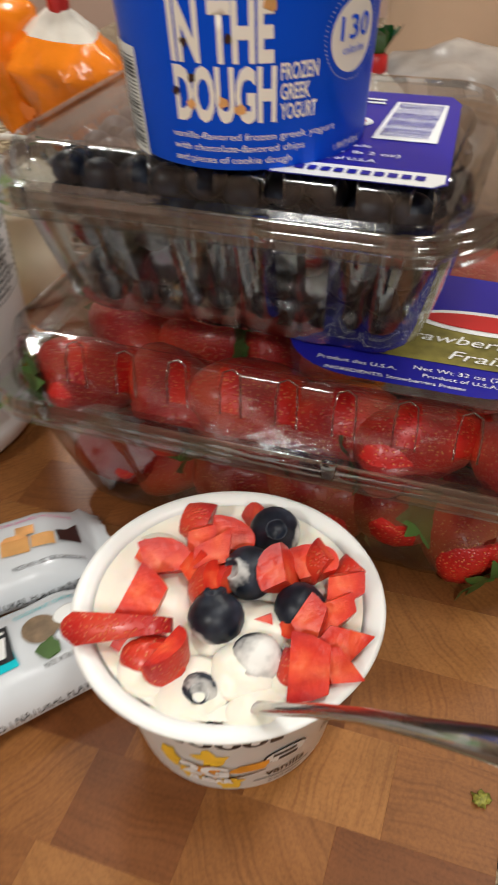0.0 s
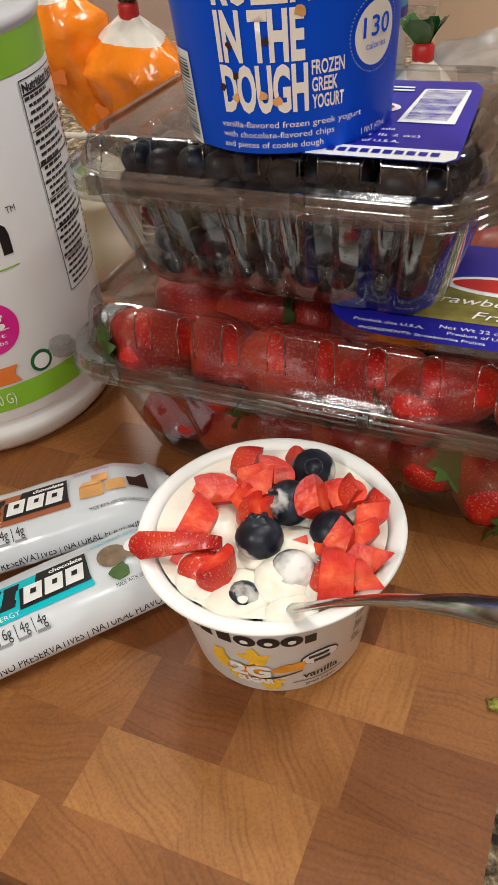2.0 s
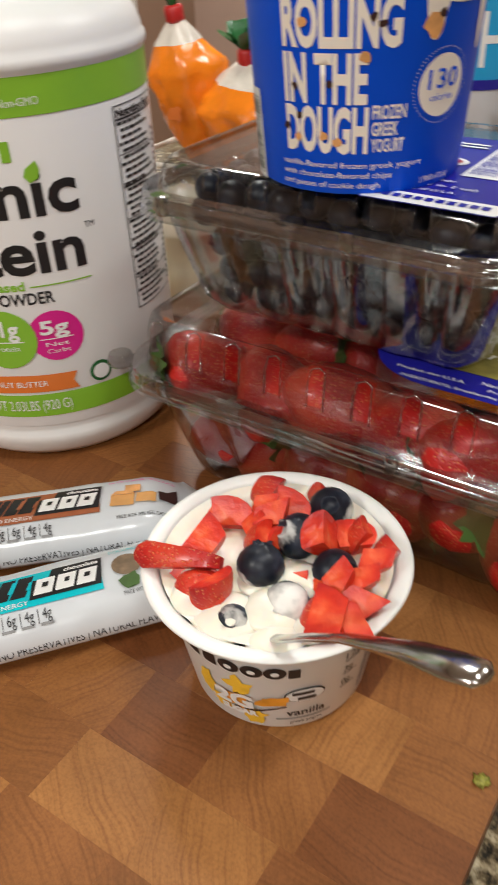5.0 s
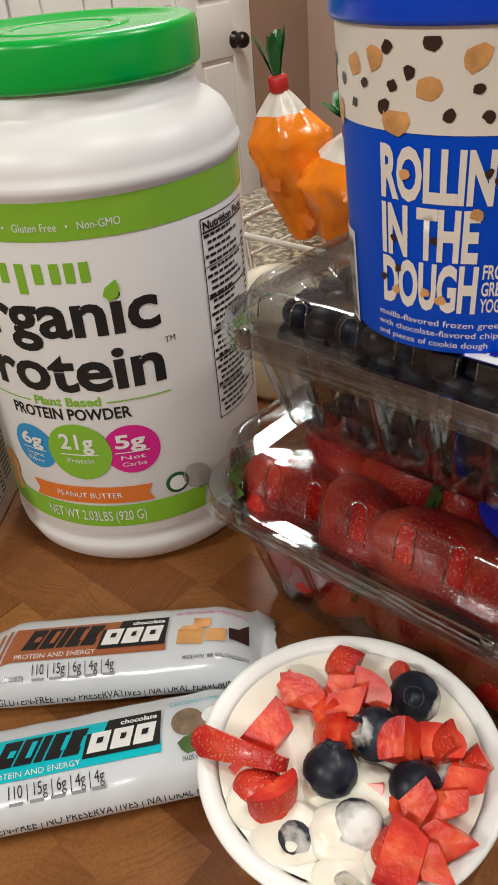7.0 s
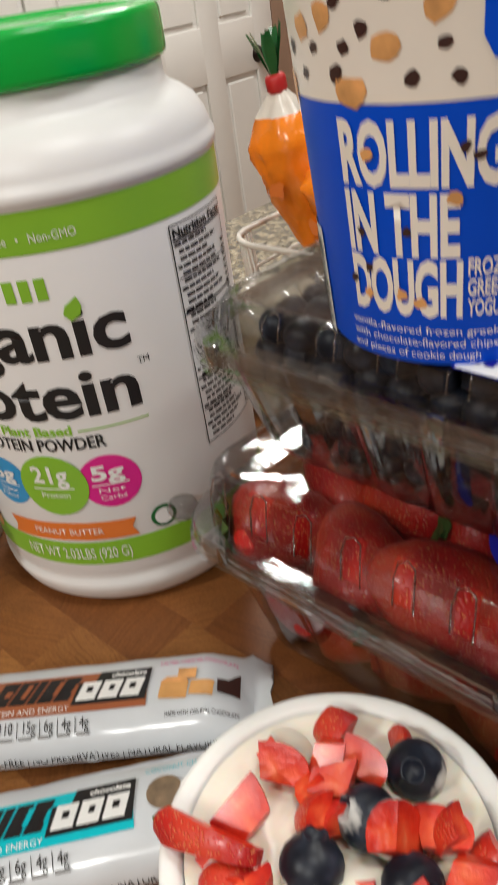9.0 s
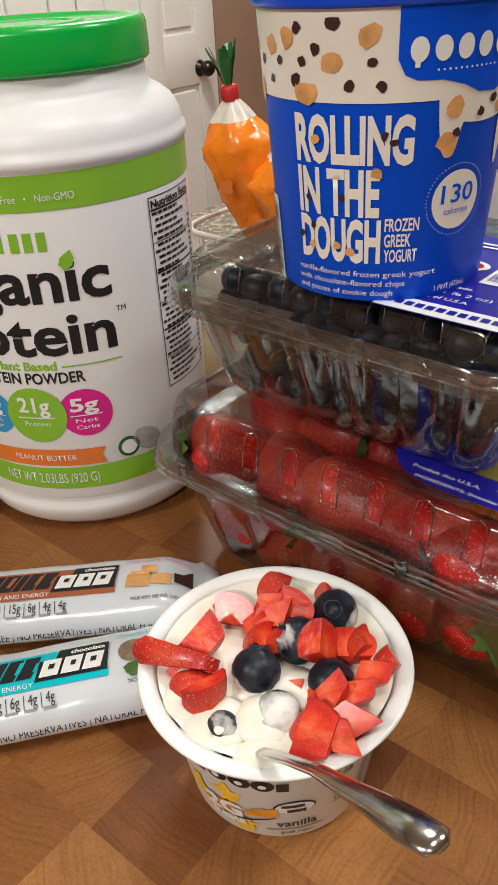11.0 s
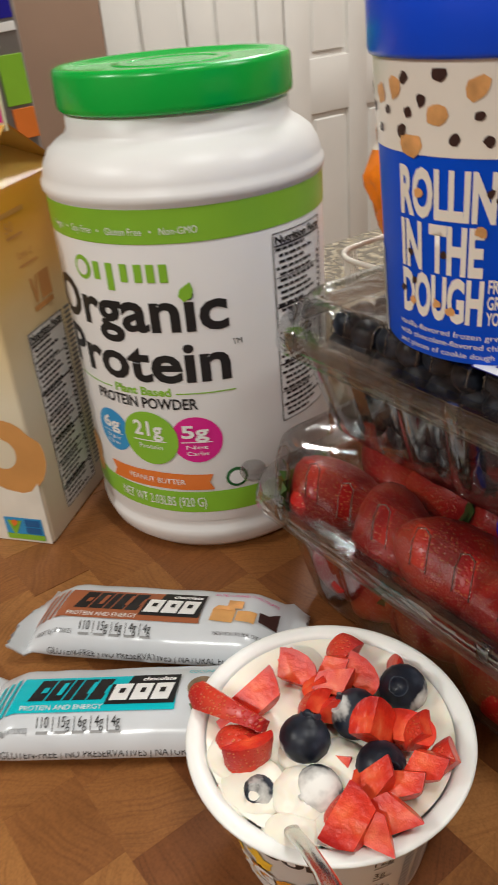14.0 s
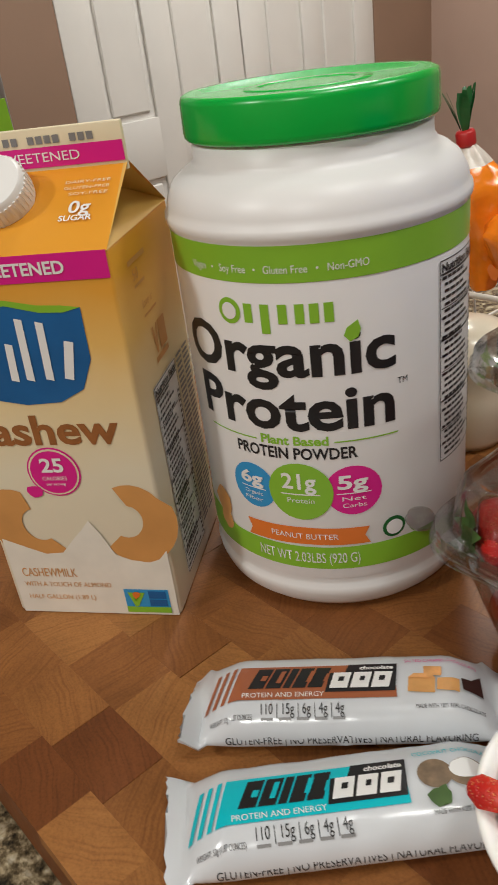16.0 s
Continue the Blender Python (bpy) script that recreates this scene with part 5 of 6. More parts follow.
def protein_bar(m, label, seed, ink, deep, flavour, picture):
    b = thing("protein_bar", m, label, "protein bar", "protein bars")
    b.scale = (0.95, 0.98, 1.0)
    body = part("wrapper", bar_bm(seed), M["wrap"], b, "glossy white sealed wrapper", sharp=60)

    def mp(off):
        return lambda u, v: (u, v, bar_top(u, v) + off)
    f1, f2, f3 = mp(0.0007), mp(0.0010), mp(0.0014)
    v0, v1 = -0.0105, 0.0085
    banner = part("banner", bend(flat([(-0.054, v0), (0.024, v0), (0.024, v1), (-0.0485, v1)], 0.004), f1), M[ink], b, "coloured printed banner")
    for i in range(3):
        u = -0.0565 - 0.0042 * i
        part("stripe", bend(flat([(u - 0.0012, v0), (u + 0.0008, v0), (u + 0.0063, v1), (u + 0.0043, v1)], 0.004), f1), M[ink], b)
    w = -0.0445
    dark = []
    for wd in (0.0072, 0.0072, 0.0035, 0.0062, 0.0068):
        dark.append(flat([(w, -0.0048), (w + wd, -0.0048), (w + wd + 0.0048, 0.0068), (w + 0.0048, 0.0068)], 0.004))
        w += wd + 0.0009
    for k in dark:
        part("brand_mark", bend(k, f2), M["black"], banner, "slanted dark brand mark")
    slits = []
    for u, a, b2, wd in ((-0.0405, -0.0008, 0.0022, 0.0026), (-0.0325, -0.0022, 0.0048, 0.0022), (-0.0185, -0.0018, 0.0048, 0.0022), (-0.0105, -0.0018, 0.0028, 0.0014)):
        slits.append(flat([(u + 0.41 * (a + 0.0048), a), (u + wd + 0.41 * (a + 0.0048), a), (u + wd + 0.41 * (b2 + 0.0048), b2), (u + 0.41 * (b2 + 0.0048), b2)], 0.004))
    for k in slits:
        part("brand_mark_gap", bend(k, f3), M[ink], banner)
    part("brand_plate", bend(flat([(-0.0085, -0.0075), (0.0235, -0.0075), (0.0255, 0.0085), (0.003, 0.0085), (0.001, 0.0035), (-0.006, 0.0035)], 0.004), f2), M["black"], banner)
    w = -0.0065
    light = []
    for wd in (0.0082, 0.0082, 0.0082):
        light.append(flat([(w, -0.0058), (w + wd, -0.0058), (w + wd + 0.0025, 0.0032), (w + 0.0025, 0.0032)], 0.004))
        w += wd + 0.0013
    for k in light:
        part("brand_mark", bend(k, f3), M["white"], banner, "slanted white brand mark")
    f4 = mp(0.0018)
    slits = []
    for u, a, b2, wd in ((-0.0035, -0.0022, 0.0004, 0.0026), (0.0064, -0.0022, 0.0004, 0.0022), (0.0152, -0.0022, 0.0004, 0.0026)):
        slits.append(flat([(u + 0.3 * (a + 0.0058), a), (u + wd + 0.3 * (a + 0.0058), a), (u + wd + 0.3 * (b2 + 0.0058), b2), (u + 0.3 * (b2 + 0.0058), b2)], 0.004))
    for k in slits:
        part("brand_mark_gap", bend(k, f4), M["black"], banner)
    part("lettering", bend(fitted("chocolate", 0.0021, 0.008, 0.0235, 0.0048, bold=0.0001, lean=0.2), f3), M["white"], banner)
    part("lettering", bend(fitted("PROTEIN AND ENERGY", 0.0024, -0.047, -0.009, -0.0095), f2), M["white"], banner)
    part("lettering", bend(fitted("110 | 15g | 6g | 4g | 4g", 0.0042, -0.038, 0.0, -0.0165), f1), M["black"], b)
    part("fine_print", bend(join(*[grid(-0.038 + 0.0082 * i, -0.0185, -0.0325 + 0.0082 * i, -0.0176) for i in range(5)]), f1), M["grey"], b)
    part("lettering", bend(fitted("WEIGHT: 53g (1.87 OUNCES)", 0.0018, -0.0625, -0.042, -0.0182), f1), M["black"], b)
    part("lettering", bend(fitted(flavour, 0.002, 0.029, 0.0625, 0.0095), f1), M[deep], b)
    part("lettering", bend(fitted("MADE WITH 100% REAL CHOCOLATE", 0.0017, 0.032, 0.0625, -0.0155), f1), M["black"], b)
    bm = fitted("GLUTEN-FREE | NO PRESERVATIVES | NATURAL FLAVORING", 0.0026, -0.055, 0.058, 0.0)
    for q in bm.verts:
        t = q.co.y / 0.0026
        q.co = (q.co.x, -BWD * 1.008 + 0.0012 * t - 0.0002, 0.0100 + 0.0032 * t)
    part("lettering", bm, M["black"], b)
    for kind, pts, off in picture:
        part("flavour_picture", bend(flat(pts, 0.004), mp(off)), M[kind], b, "printed flavour picture")
    return b


M["coco"] = mat("coconut_shell_print", (0.22, 0.15, 0.09), rough=0.5, noise_scale=200, vary=0.3)
CARAMEL = (("caramel", [(0.029, -0.008), (0.041, -0.009), (0.042, -0.001), (0.03, 0.0)], 0.0008), ("caramel", [(0.042, -0.0075), (0.052, -0.0085), (0.053, -0.001), (0.043, -0.001)], 0.0010), ("dough", [(0.037, 0.0005), (0.045, 0.0), (0.0455, 0.0055), (0.0375, 0.006)], 0.0012),
           ("dough", [(0.0300, -0.0005), (0.042, -0.0015), (0.0405, 0.0015), (0.0325, 0.0018)], 0.0013), ("chip", [(0.054, -0.006), (0.063, -0.0065), (0.0635, 0.006), (0.0585, 0.001), (0.054, 0.0005)], 0.0009))
COCONUT = (("coco", disc(0.036, 0.0005, 0.007, 0.0065), 0.0008), ("coco", disc(0.0495, -0.0005, 0.0085, 0.0065), 0.0010), ("white", disc(0.049, 0.001, 0.007, 0.0045), 0.0013), ("leaf", blob(0.037, -0.0085, 0.0045, 4, 12, 0.5), 0.0010))
protein_bar(pose(-0.1290, 0.0146, 0, 0, 0, 43.4), "white and orange wrapped salted caramel protein bar", 2, "copper", "pink", "SALTED CARAMEL CHOCOLATE", CARAMEL)
protein_bar(pose(-0.0920, -0.0248, 0, 0, 0, 51.0), "white and turquoise wrapped coconut protein bar", 3, "teal", "teal", "COCONUT CHOCOLATE", COCONUT)

# ---- carton ----
CW, CH, RIDGE, FIN = 0.097, 0.206, 0.2336, 0.2515
cart = thing("cashew_milk_carton", pose(-0.2440, 0.0078, 0, 0, 0, 38), "cream and orange cashew milk carton with a gable top", "milk carton")


def carton_mat():
    m = mat("printed_carton_board", (0.78, 0.68, 0.47), rough=0.33)
    nt, b, link = nodes_of(m)
    tc = nt.nodes.new("ShaderNodeTexCoord")
    sp_ = nt.nodes.new("ShaderNodeSeparateXYZ")
    link(tc.outputs["Object"], sp_.inputs[0])
    n = nt.nodes.new("ShaderNodeTexNoise")
    n.inputs["Scale"].default_value = 18.0
    link(tc.outputs["Object"], n.inputs["Vector"])
    ad = nt.nodes.new("ShaderNodeMath")
    ad.operation = "MULTIPLY_ADD"
    ad.inputs[1].default_value, ad.inputs[2].default_value = 0.03, -0.015
    link(n.outputs["Fac"], ad.inputs[0])
    su = nt.nodes.new("ShaderNodeMath")
    link(sp_.outputs["Z"], su.inputs[0])
    link(ad.outputs[0], su.inputs[1])
    mr = nt.nodes.new("ShaderNodeMapRange")
    mr.inputs["From Min"].default_value, mr.inputs["From Max"].default_value = 0.0, 0.26
    link(su.outputs[0], mr.inputs["Value"])
    r = ramp(nt, [(0.0, (0.76, 0.71, 0.57)), (0.36, (0.77, 0.70, 0.52)), (0.50, (0.77, 0.61, 0.34)), (0.62, (0.75, 0.46, 0.13)), (0.73, (0.70, 0.33, 0.04)), (1.0, (0.80, 0.29, 0.008))])
    link(mr.outputs["Result"], r.inputs[0])
    link(r.outputs[0], b.inputs["Base Color"])
    return m


def carton_side_mat():
    return mat("printed_carton_side", (0.66, 0.40, 0.10), rough=0.35, noise_scale=14, vary=0.12)


M["cartonprint"] = carton_mat()
M["cartonside"] = carton_side_mat()
bm = box(CW, CW, CH, (-CW / 2, CW / 2, CH / 2), 0.0022, 3)
part("body", bm, M["cartonprint"], cart, "printed carton body fading from orange to cream", sharp=40)
bm = bmesh.new()
h = CW / 2
for y0 in (0.0, CW):
    a, b_, c, d = (-CW, y0, CH - 0.001), (0, y0, CH - 0.001), (0, h, RIDGE), (-CW, h, RIDGE)
    q = [bm.verts.new(p) for p in (a, b_, c, d)]
    bm.faces.new(q if y0 == 0 else q[::-1])
part("roof", bm, M["cartonprint"], cart, "orange sloping gable roof", smooth=False)
for x, s in ((0, -1), (-CW, 1)):
    bm = bmesh.new()
    p = [bm.verts.new(v) for v in ((x, 0, CH - 0.001), (x, CW, CH - 0.001), (x + s * 0.028, h, RIDGE - 0.004), (x, h - 0.0005, RIDGE), (x, h + 0.0005, RIDGE))]
    bm.faces.new((p[0], p[1], p[2]))
    bm.faces.new((p[0], p[2], p[3]))
    bm.faces.new((p[1], p[4], p[2]))
    part("gable_fold", bm, M["cartonside"], cart, smooth=False)
part("seal_fin", box(CW, 0.0032, FIN - RIDGE + 0.004, (-CW / 2, h, (FIN + RIDGE - 0.004) / 2), 0.0008), M["carton"], cart, "cream sealed top edge", sharp=40)


def front(off):
    return lambda u, v: (-min(CW - 0.0005, u + (0.0045 if v > 0.085 else 0.0)), -off, max(0.0006, v - 0.010))


def brow(off):
    return lambda u, v: (-u, -off, v)


def roofm(off):
    s = math.hypot(h, RIDGE - CH) * 1.13
    return lambda u, v: (-u, h * v / s - off * 0.65, CH + (RIDGE - CH) * v / s + off * 0.75)


def finm(off):
    return lambda u, v: (-u, h - 0.0016 - off, v)


def flip(bm):
    bmesh.ops.reverse_faces(bm, faces=bm.faces[:])
    return bm


def on_front(name, bm, m, off=0.0004, label="", parent=None, fn=front):
    for v in bm.verts:
        v.co.x = CW - v.co.x if False else v.co.x
    return part(name, bend(bm, fn(off)), M[m], parent or cart, label, smooth=False)


def fx(text, cap, u_left, u_right, v, **k):
    """Lettering on the front, whose u grows to the left."""
    bm = fitted(text, cap, 0, u_left - u_right, v, **k)
    for q in bm.verts:
        q.co.x = u_left - q.co.x
    return bm


on_front("pink_band", grid(0.0005, 0.193, CW - 0.0005, 0.2055, 0.03), "pink", 0.0005, "magenta printed band", fn=brow)
on_front("lettering", fx("UNSWEETENED", 0.0056, 0.080, 0.021, 0.1965, bold=0.0002), "white", 0.0009, fn=brow)
on_front("pink_band", grid(0.0005, RIDGE + 0.0005, CW - 0.0005, RIDGE + 0.0095, 0.03), "pink", 0.0004, "magenta printed band", fn=finm)
on_front("lettering", fx("UNSWEETENED", 0.0042, 0.076, 0.022, RIDGE + 0.003), "white", 0.0008, fn=finm)
on_front("date_code", join(*[grid(0.014 + 0.0042 * i, FIN - 0.007, 0.0172 + 0.0042 * i, FIN - 0.0035, 0.03) for i in range(15) if i not in (3, 8, 11)]), "grey", 0.0004, fn=finm)
on_front("lettering", fx("0g", 0.0085, 0.023, 0.0125, 0.026, bold=0.0002), "white", 0.0005, fn=roofm)
on_front("lettering", fx("SUGAR", 0.0038, 0.0265, 0.0105, 0.0205, bold=0.0001), "white", 0.0005, fn=roofm)
for i, t in enumerate(("DAIRY-FREE", "GLUTEN-FREE", "SOY-FREE")):
    on_front("lettering", fx(t, 0.0021, 0.028 - 0.003 * (i == 2), 0.006, 0.048 - 0.0045 * i), "carton", 0.0005, fn=roofm)
cap_m = pose(-0.058, h * 0.62, CH + (RIDGE - CH) * 0.62, 41, 0, 0)
capo = part("cap", lathe([(0.0, 0.0), (0.0165, 0.0), (0.0168, 0.003), (0.0163, 0.0125), (0.0148, 0.0142), (0.0, 0.0144)], 48), M["white"], cart, "white plastic screw cap", sharp=40)
capo.matrix_local = cap_m
for i in range(40):
    t = 2 * math.pi * i / 40
    ridge = part("cap_rib", box(0.0008, 0.0012, 0.009, (0, 0, 0)), M["white"], capo, smooth=False) if i == 0 else new("cap_rib", ridge.data)
    ridge.parent = capo
    ridge.matrix_local = pose(0.0167 * math.cos(t), 0.0167 * math.sin(t), 0.0072, 0, 0, math.degrees(t))
# brand shield, script as a plain white sweep
shield = [(0.0135, 0.1905), (0.022, 0.1885), (0.034, 0.189), (0.05, 0.193), (0.066, 0.192), (0.0805, 0.1885), (0.0835, 0.172), (0.080, 0.155), (0.068, 0.1455), (0.052, 0.1425), (0.034, 0.1435), (0.021, 0.150), (0.014, 0.165)]
M["shieldblue"] = mat("deep_blue_print", (0.01, 0.12, 0.34), rough=0.32, noise_scale=18, vary=0.2)
sh = on_front("brand_shield", flat(shield, 0.02), "shieldblue", 0.0004, "deep blue brand shield")
sweep = [(0.076, 0.158), (0.072, 0.176), (0.062, 0.182), (0.06, 0.176), (0.066, 0.168), (0.0655, 0.157)]
on_front("brand_mark", flat(sweep, 0.02), "white", 0.0008, "white brand mark", sh)
for u, top in ((0.054, 0.174), (0.046, 0.186), (0.036, 0.184)):
    on_front("brand_mark", flat([(u + 0.0025, 0.156), (u - 0.0015, 0.155), (u - 0.0028, top), (u + 0.001, top + 0.001)], 0.02), "white", 0.0008, "", sh)
on_front("brand_mark", flat([(0.029, 0.156), (0.0245, 0.155), (0.0205, 0.174), (0.025, 0.175)], 0.02), "white", 0.0008, "", sh)
on_front("shield_crest", flat([(0.0135, 0.1905), (0.022, 0.1885), (0.034, 0.189), (0.05, 0.193), (0.066, 0.192), (0.0805, 0.1885), (0.066, 0.1945), (0.05, 0.1957), (0.034, 0.1925), (0.022, 0.1918)], 0.02), "lime", 0.0006, "", sh)
on_front("lettering", fx("cashew", 0.0158, 0.088, 0.008, 0.1205, bold=0.0006), "brown", 0.0004, "brown rounded lettering")
ring = on_front("badge", flat(disc(0.0482, 0.104, 0.0145), 0.02), "pink", 0.0004, "round magenta badge")
on_front("badge_ring", flat(disc(0.0482, 0.104, 0.0136), 0.02), "carton", 0.0006, "", ring)
on_front("badge_face", flat(disc(0.0482, 0.104, 0.0126), 0.02), "pink", 0.0008, "", ring)
on_front("lettering", fx("25", 0.0078, 0.0545, 0.042, 0.1045, bold=0.0003), "white", 0.0012, "", ring)
on_front("lettering", fx("CALORIES", 0.0023, 0.055, 0.0415, 0.0995), "white", 0.0012, "", ring)
on_front("lettering", fx("per serving", 0.0016, 0.0535, 0.043, 0.0965), "white", 0.0012, "", ring)
on_front("badge_leaf", flat(blob(0.0615, 0.0925, 0.004, 2, 10, 0.2), 0.02), "pink", 0.0006, "", ring)
M["milkprint"] = mat("milk_splash_print", (0.78, 0.75, 0.66), rough=0.33, noise_scale=40, vary=0.07)
wave = [(0.001, 0.0005), (0.001, 0.055), (0.006, 0.049), (0.012, 0.047), (0.022, 0.0485), (0.03, 0.052), (0.036, 0.066), (0.041, 0.074), (0.046, 0.068), (0.052, 0.062), (0.06, 0.053), (0.07, 0.052), (0.08, 0.056), (0.094, 0.062), (0.094, 0.0005)]


def cashew(cu, cv, s, flipx):
    mid = [(0.62 * math.cos(radians(60 + 240 * i / 18)), 0.72 * math.sin(radians(60 + 240 * i / 18)), 0.40 * math.sin(math.pi * (0.16 + 0.68 * i / 18)) + 0.03) for i in range(19)]
    outer = [(x * (1 + w / 0.68), y * (1 + w / 0.68)) for x, y, w in mid]
    inner = [(x * (1 - w / 0.68), y * (1 - w / 0.68)) for x, y, w in mid[::-1]]
    pts = outer + inner
    a = radians(20)
    return [(cu + s * flipx * (x * math.cos(a) - y * math.sin(a)), cv + s * (x * math.sin(a) + y * math.cos(a))) for x, y in pts]


on_front("cashew_picture", flat(cashew(0.0165, 0.072, 0.024, 1), 0.02), "nut", 0.0005, "printed cashew nut")
on_front("cashew_picture", flat(cashew(0.073, 0.070, 0.024, -1), 0.02), "nut", 0.0005, "printed cashew nut")
on_front("milk_picture", flat(wave, 0.03), "milkprint", 0.0008, "printed white milk splash")
on_front("lettering", fx("CASHEWMILK", 0.0058, 0.088, 0.0555, 0.0365), "nut", 0.0011)
on_front("lettering", fx("WITH A TOUCH OF ALMOND", 0.0032, 0.0885, 0.037, 0.0295), "nut", 0.0011)
on_front("lettering", fx("HALF GALLON (1.89 L)", 0.0032, 0.088, 0.048, 0.0205), "caramel", 0.0011)
ng = on_front("seal_mark", grid(0.005, 0.0125, 0.0305, 0.0285, 0.03), "cyan", 0.0011, "blue and green printed seal")
on_front("seal_mark", grid(0.005, 0.0125, 0.0305, 0.0165, 0.03), "lime", 0.0014, "", ng)
on_front("seal_mark", join(grid(0.0065, 0.0225, 0.0165, 0.0275, 0.03), grid(0.0065, 0.0172, 0.0165, 0.0218, 0.03)), "shieldblue", 0.0014, "", ng)
on_front("seal_mark", flat([(0.0285, 0.0265), (0.026, 0.0265), (0.0245, 0.0195), (0.0215, 0.0265), (0.0185, 0.0265), (0.0235, 0.0168), (0.0255, 0.0168)], 0.03), "lime", 0.0014, "", ng)
on_front("seal_mark", flat(blob(0.0235, 0.0248, 0.0025, 3, 9, 0.3), 0.03), "orange", 0.0017, "", ng)


def sidem(off):
    return lambda u, v: (off, u, v)


facts(0.022, 0.012, 0.062, 0.128, sidem(0.0004), sidem(0.0008), cart, 34, seed=8)
part("fine_print", bend(join(*[bars(36, 0.066 + 0.013 * k, 0.126, 0.012, 0.0031, 0.0016, 5 + k, 0.2) for k in range(2)]), sidem(0.0004)), M["grey"], cart)
part("seal_mark", bend(join(grid(0.036, 0.136, 0.058, 0.139, 0.03), grid(0.046, 0.1405, 0.058, 0.1555, 0.03), flat([(0.036, 0.155), (0.0385, 0.155), (0.0405, 0.147), (0.043, 0.1555), (0.045, 0.1555), (0.0415, 0.1405), (0.0395, 0.1405)], 0.03)), sidem(0.0004)), M["nut"], cart)
part("lettering", bend(fitted("love it", 0.0045, 0.03, 0.046, 0.1675, lean=0.2), sidem(0.0004)), M["nut"], cart)
part("lettering", bend(fitted("50", 0.0055, 0.024, 0.032, 0.183), sidem(0.0004)), M["nut"], cart)
part("fine_print", bend(join(grid(0.024, 0.1795, 0.04, 0.181, 0.03), grid(0.03, 0.163, 0.05, 0.1642, 0.03), grid(0.02, 0.191, 0.046, 0.1935, 0.03)), sidem(0.0004)), M["nut"], cart)

# ---- behind: basket with bags, bottle, paper bag, onion, jar ----
def carrot_bag(m, label, top, length, radius, seed, group="carrot bags"):
    b = thing("snack_bag", m, label, "snack bag", group)
    loops = []
    o = Vector((seed * 3.3, 0, 0))
    for k in range(30):
        s = k / 29
        r = radius * (0.25 + 0.75 * (s / 0.7) ** 0.75) if s < 0.7 else radius * (1 - 0.84 * ((s - 0.7) / 0.3) ** 1.15)
        row = []
        for i in range(40):
            t = 2 * math.pi * i / 40
            p = Vector((math.cos(t), math.sin(t), s * 2))
            q = r * (1 + 0.24 * noise.noise(p * 2.2 + o) - 0.22 * abs(noise.noise(p * 4.5 + o)) + 0.10)
            row.append((q * math.cos(t), q * 0.7 * math.sin(t), s * length))
        loops.append(row)
    part("bag_top", rings(loops[25:], False, True), M["bagclear"], b, "clear crinkled bag neck")
    part("bag", rings(loops[:26], True, False), M["bagorange"], b, "shiny orange printed bag", sharp=50)
    part("tie", lathe([(0.006, length - 0.002), (0.0075, length), (0.0075, length + 0.008), (0.006, length + 0.01)], 16), M["red"], b, "red twist tie")
    rnd = random.Random(seed)
    tuft = []
    for i in range(12):
        a = rnd.uniform(0, 6.28)
        lean = rnd.uniform(0.002, 0.012) if top > 0.032 else rnd.uniform(0.006, 0.024)
        hgt = top * rnd.uniform(0.7, 1.05)
        w = rnd.uniform(0.005, 0.009) if top > 0.032 else rnd.uniform(0.010, 0.017)
        bm2 = bmesh.new()
        vs = []
        for s, ww in ((0, 0.3), (0.4, 0.9), (0.75, 1.0), (1.0, 0.5)):
            x = (0.002 + lean * s ** 1.3)
            for sg in (-1, 1):
                wx = sg * w * ww * 0.5
                vs.append(bm2.verts.new((x * math.cos(a) - wx * math.sin(a), x * math.sin(a) + wx * math.cos(a), length + 0.006 + hgt * s + 0.002 * rnd.random())))
        for k in range(3):
            bm2.faces.new((vs[2 * k], vs[2 * k + 1], vs[2 * k + 3], vs[2 * k + 2]))
        tuft.append(bm2)
    part("tuft", join(*tuft), M["greenfoil"], b, "dark green ruffled top")
    part("bag_print", bend(flat(blob(0.0, length * 0.45, 0.006, seed, 12), 0.01), lambda u, v: (u - radius * 0.25, -radius * 0.74, v)), M["orange"], b)
    return b


carrot_bag(pose(-0.300, 0.380, 0.066, 3, -6.5, 20), "orange carrot-shaped snack bag with a green top in the basket", 0.034, 0.116, 0.032, 1)
carrot_bag(pose(-0.256, 0.384, 0.046, 4, 5, -10), "orange carrot-shaped snack bag with a ruffled green top", 0.020, 0.108, 0.046, 2)
carrot_bag(pose(-0.030, 0.385, 0.020, -6, 4, 60), "orange carrot-shaped snack bag slumped in the basket", 0.020, 0.102, 0.038, 3)


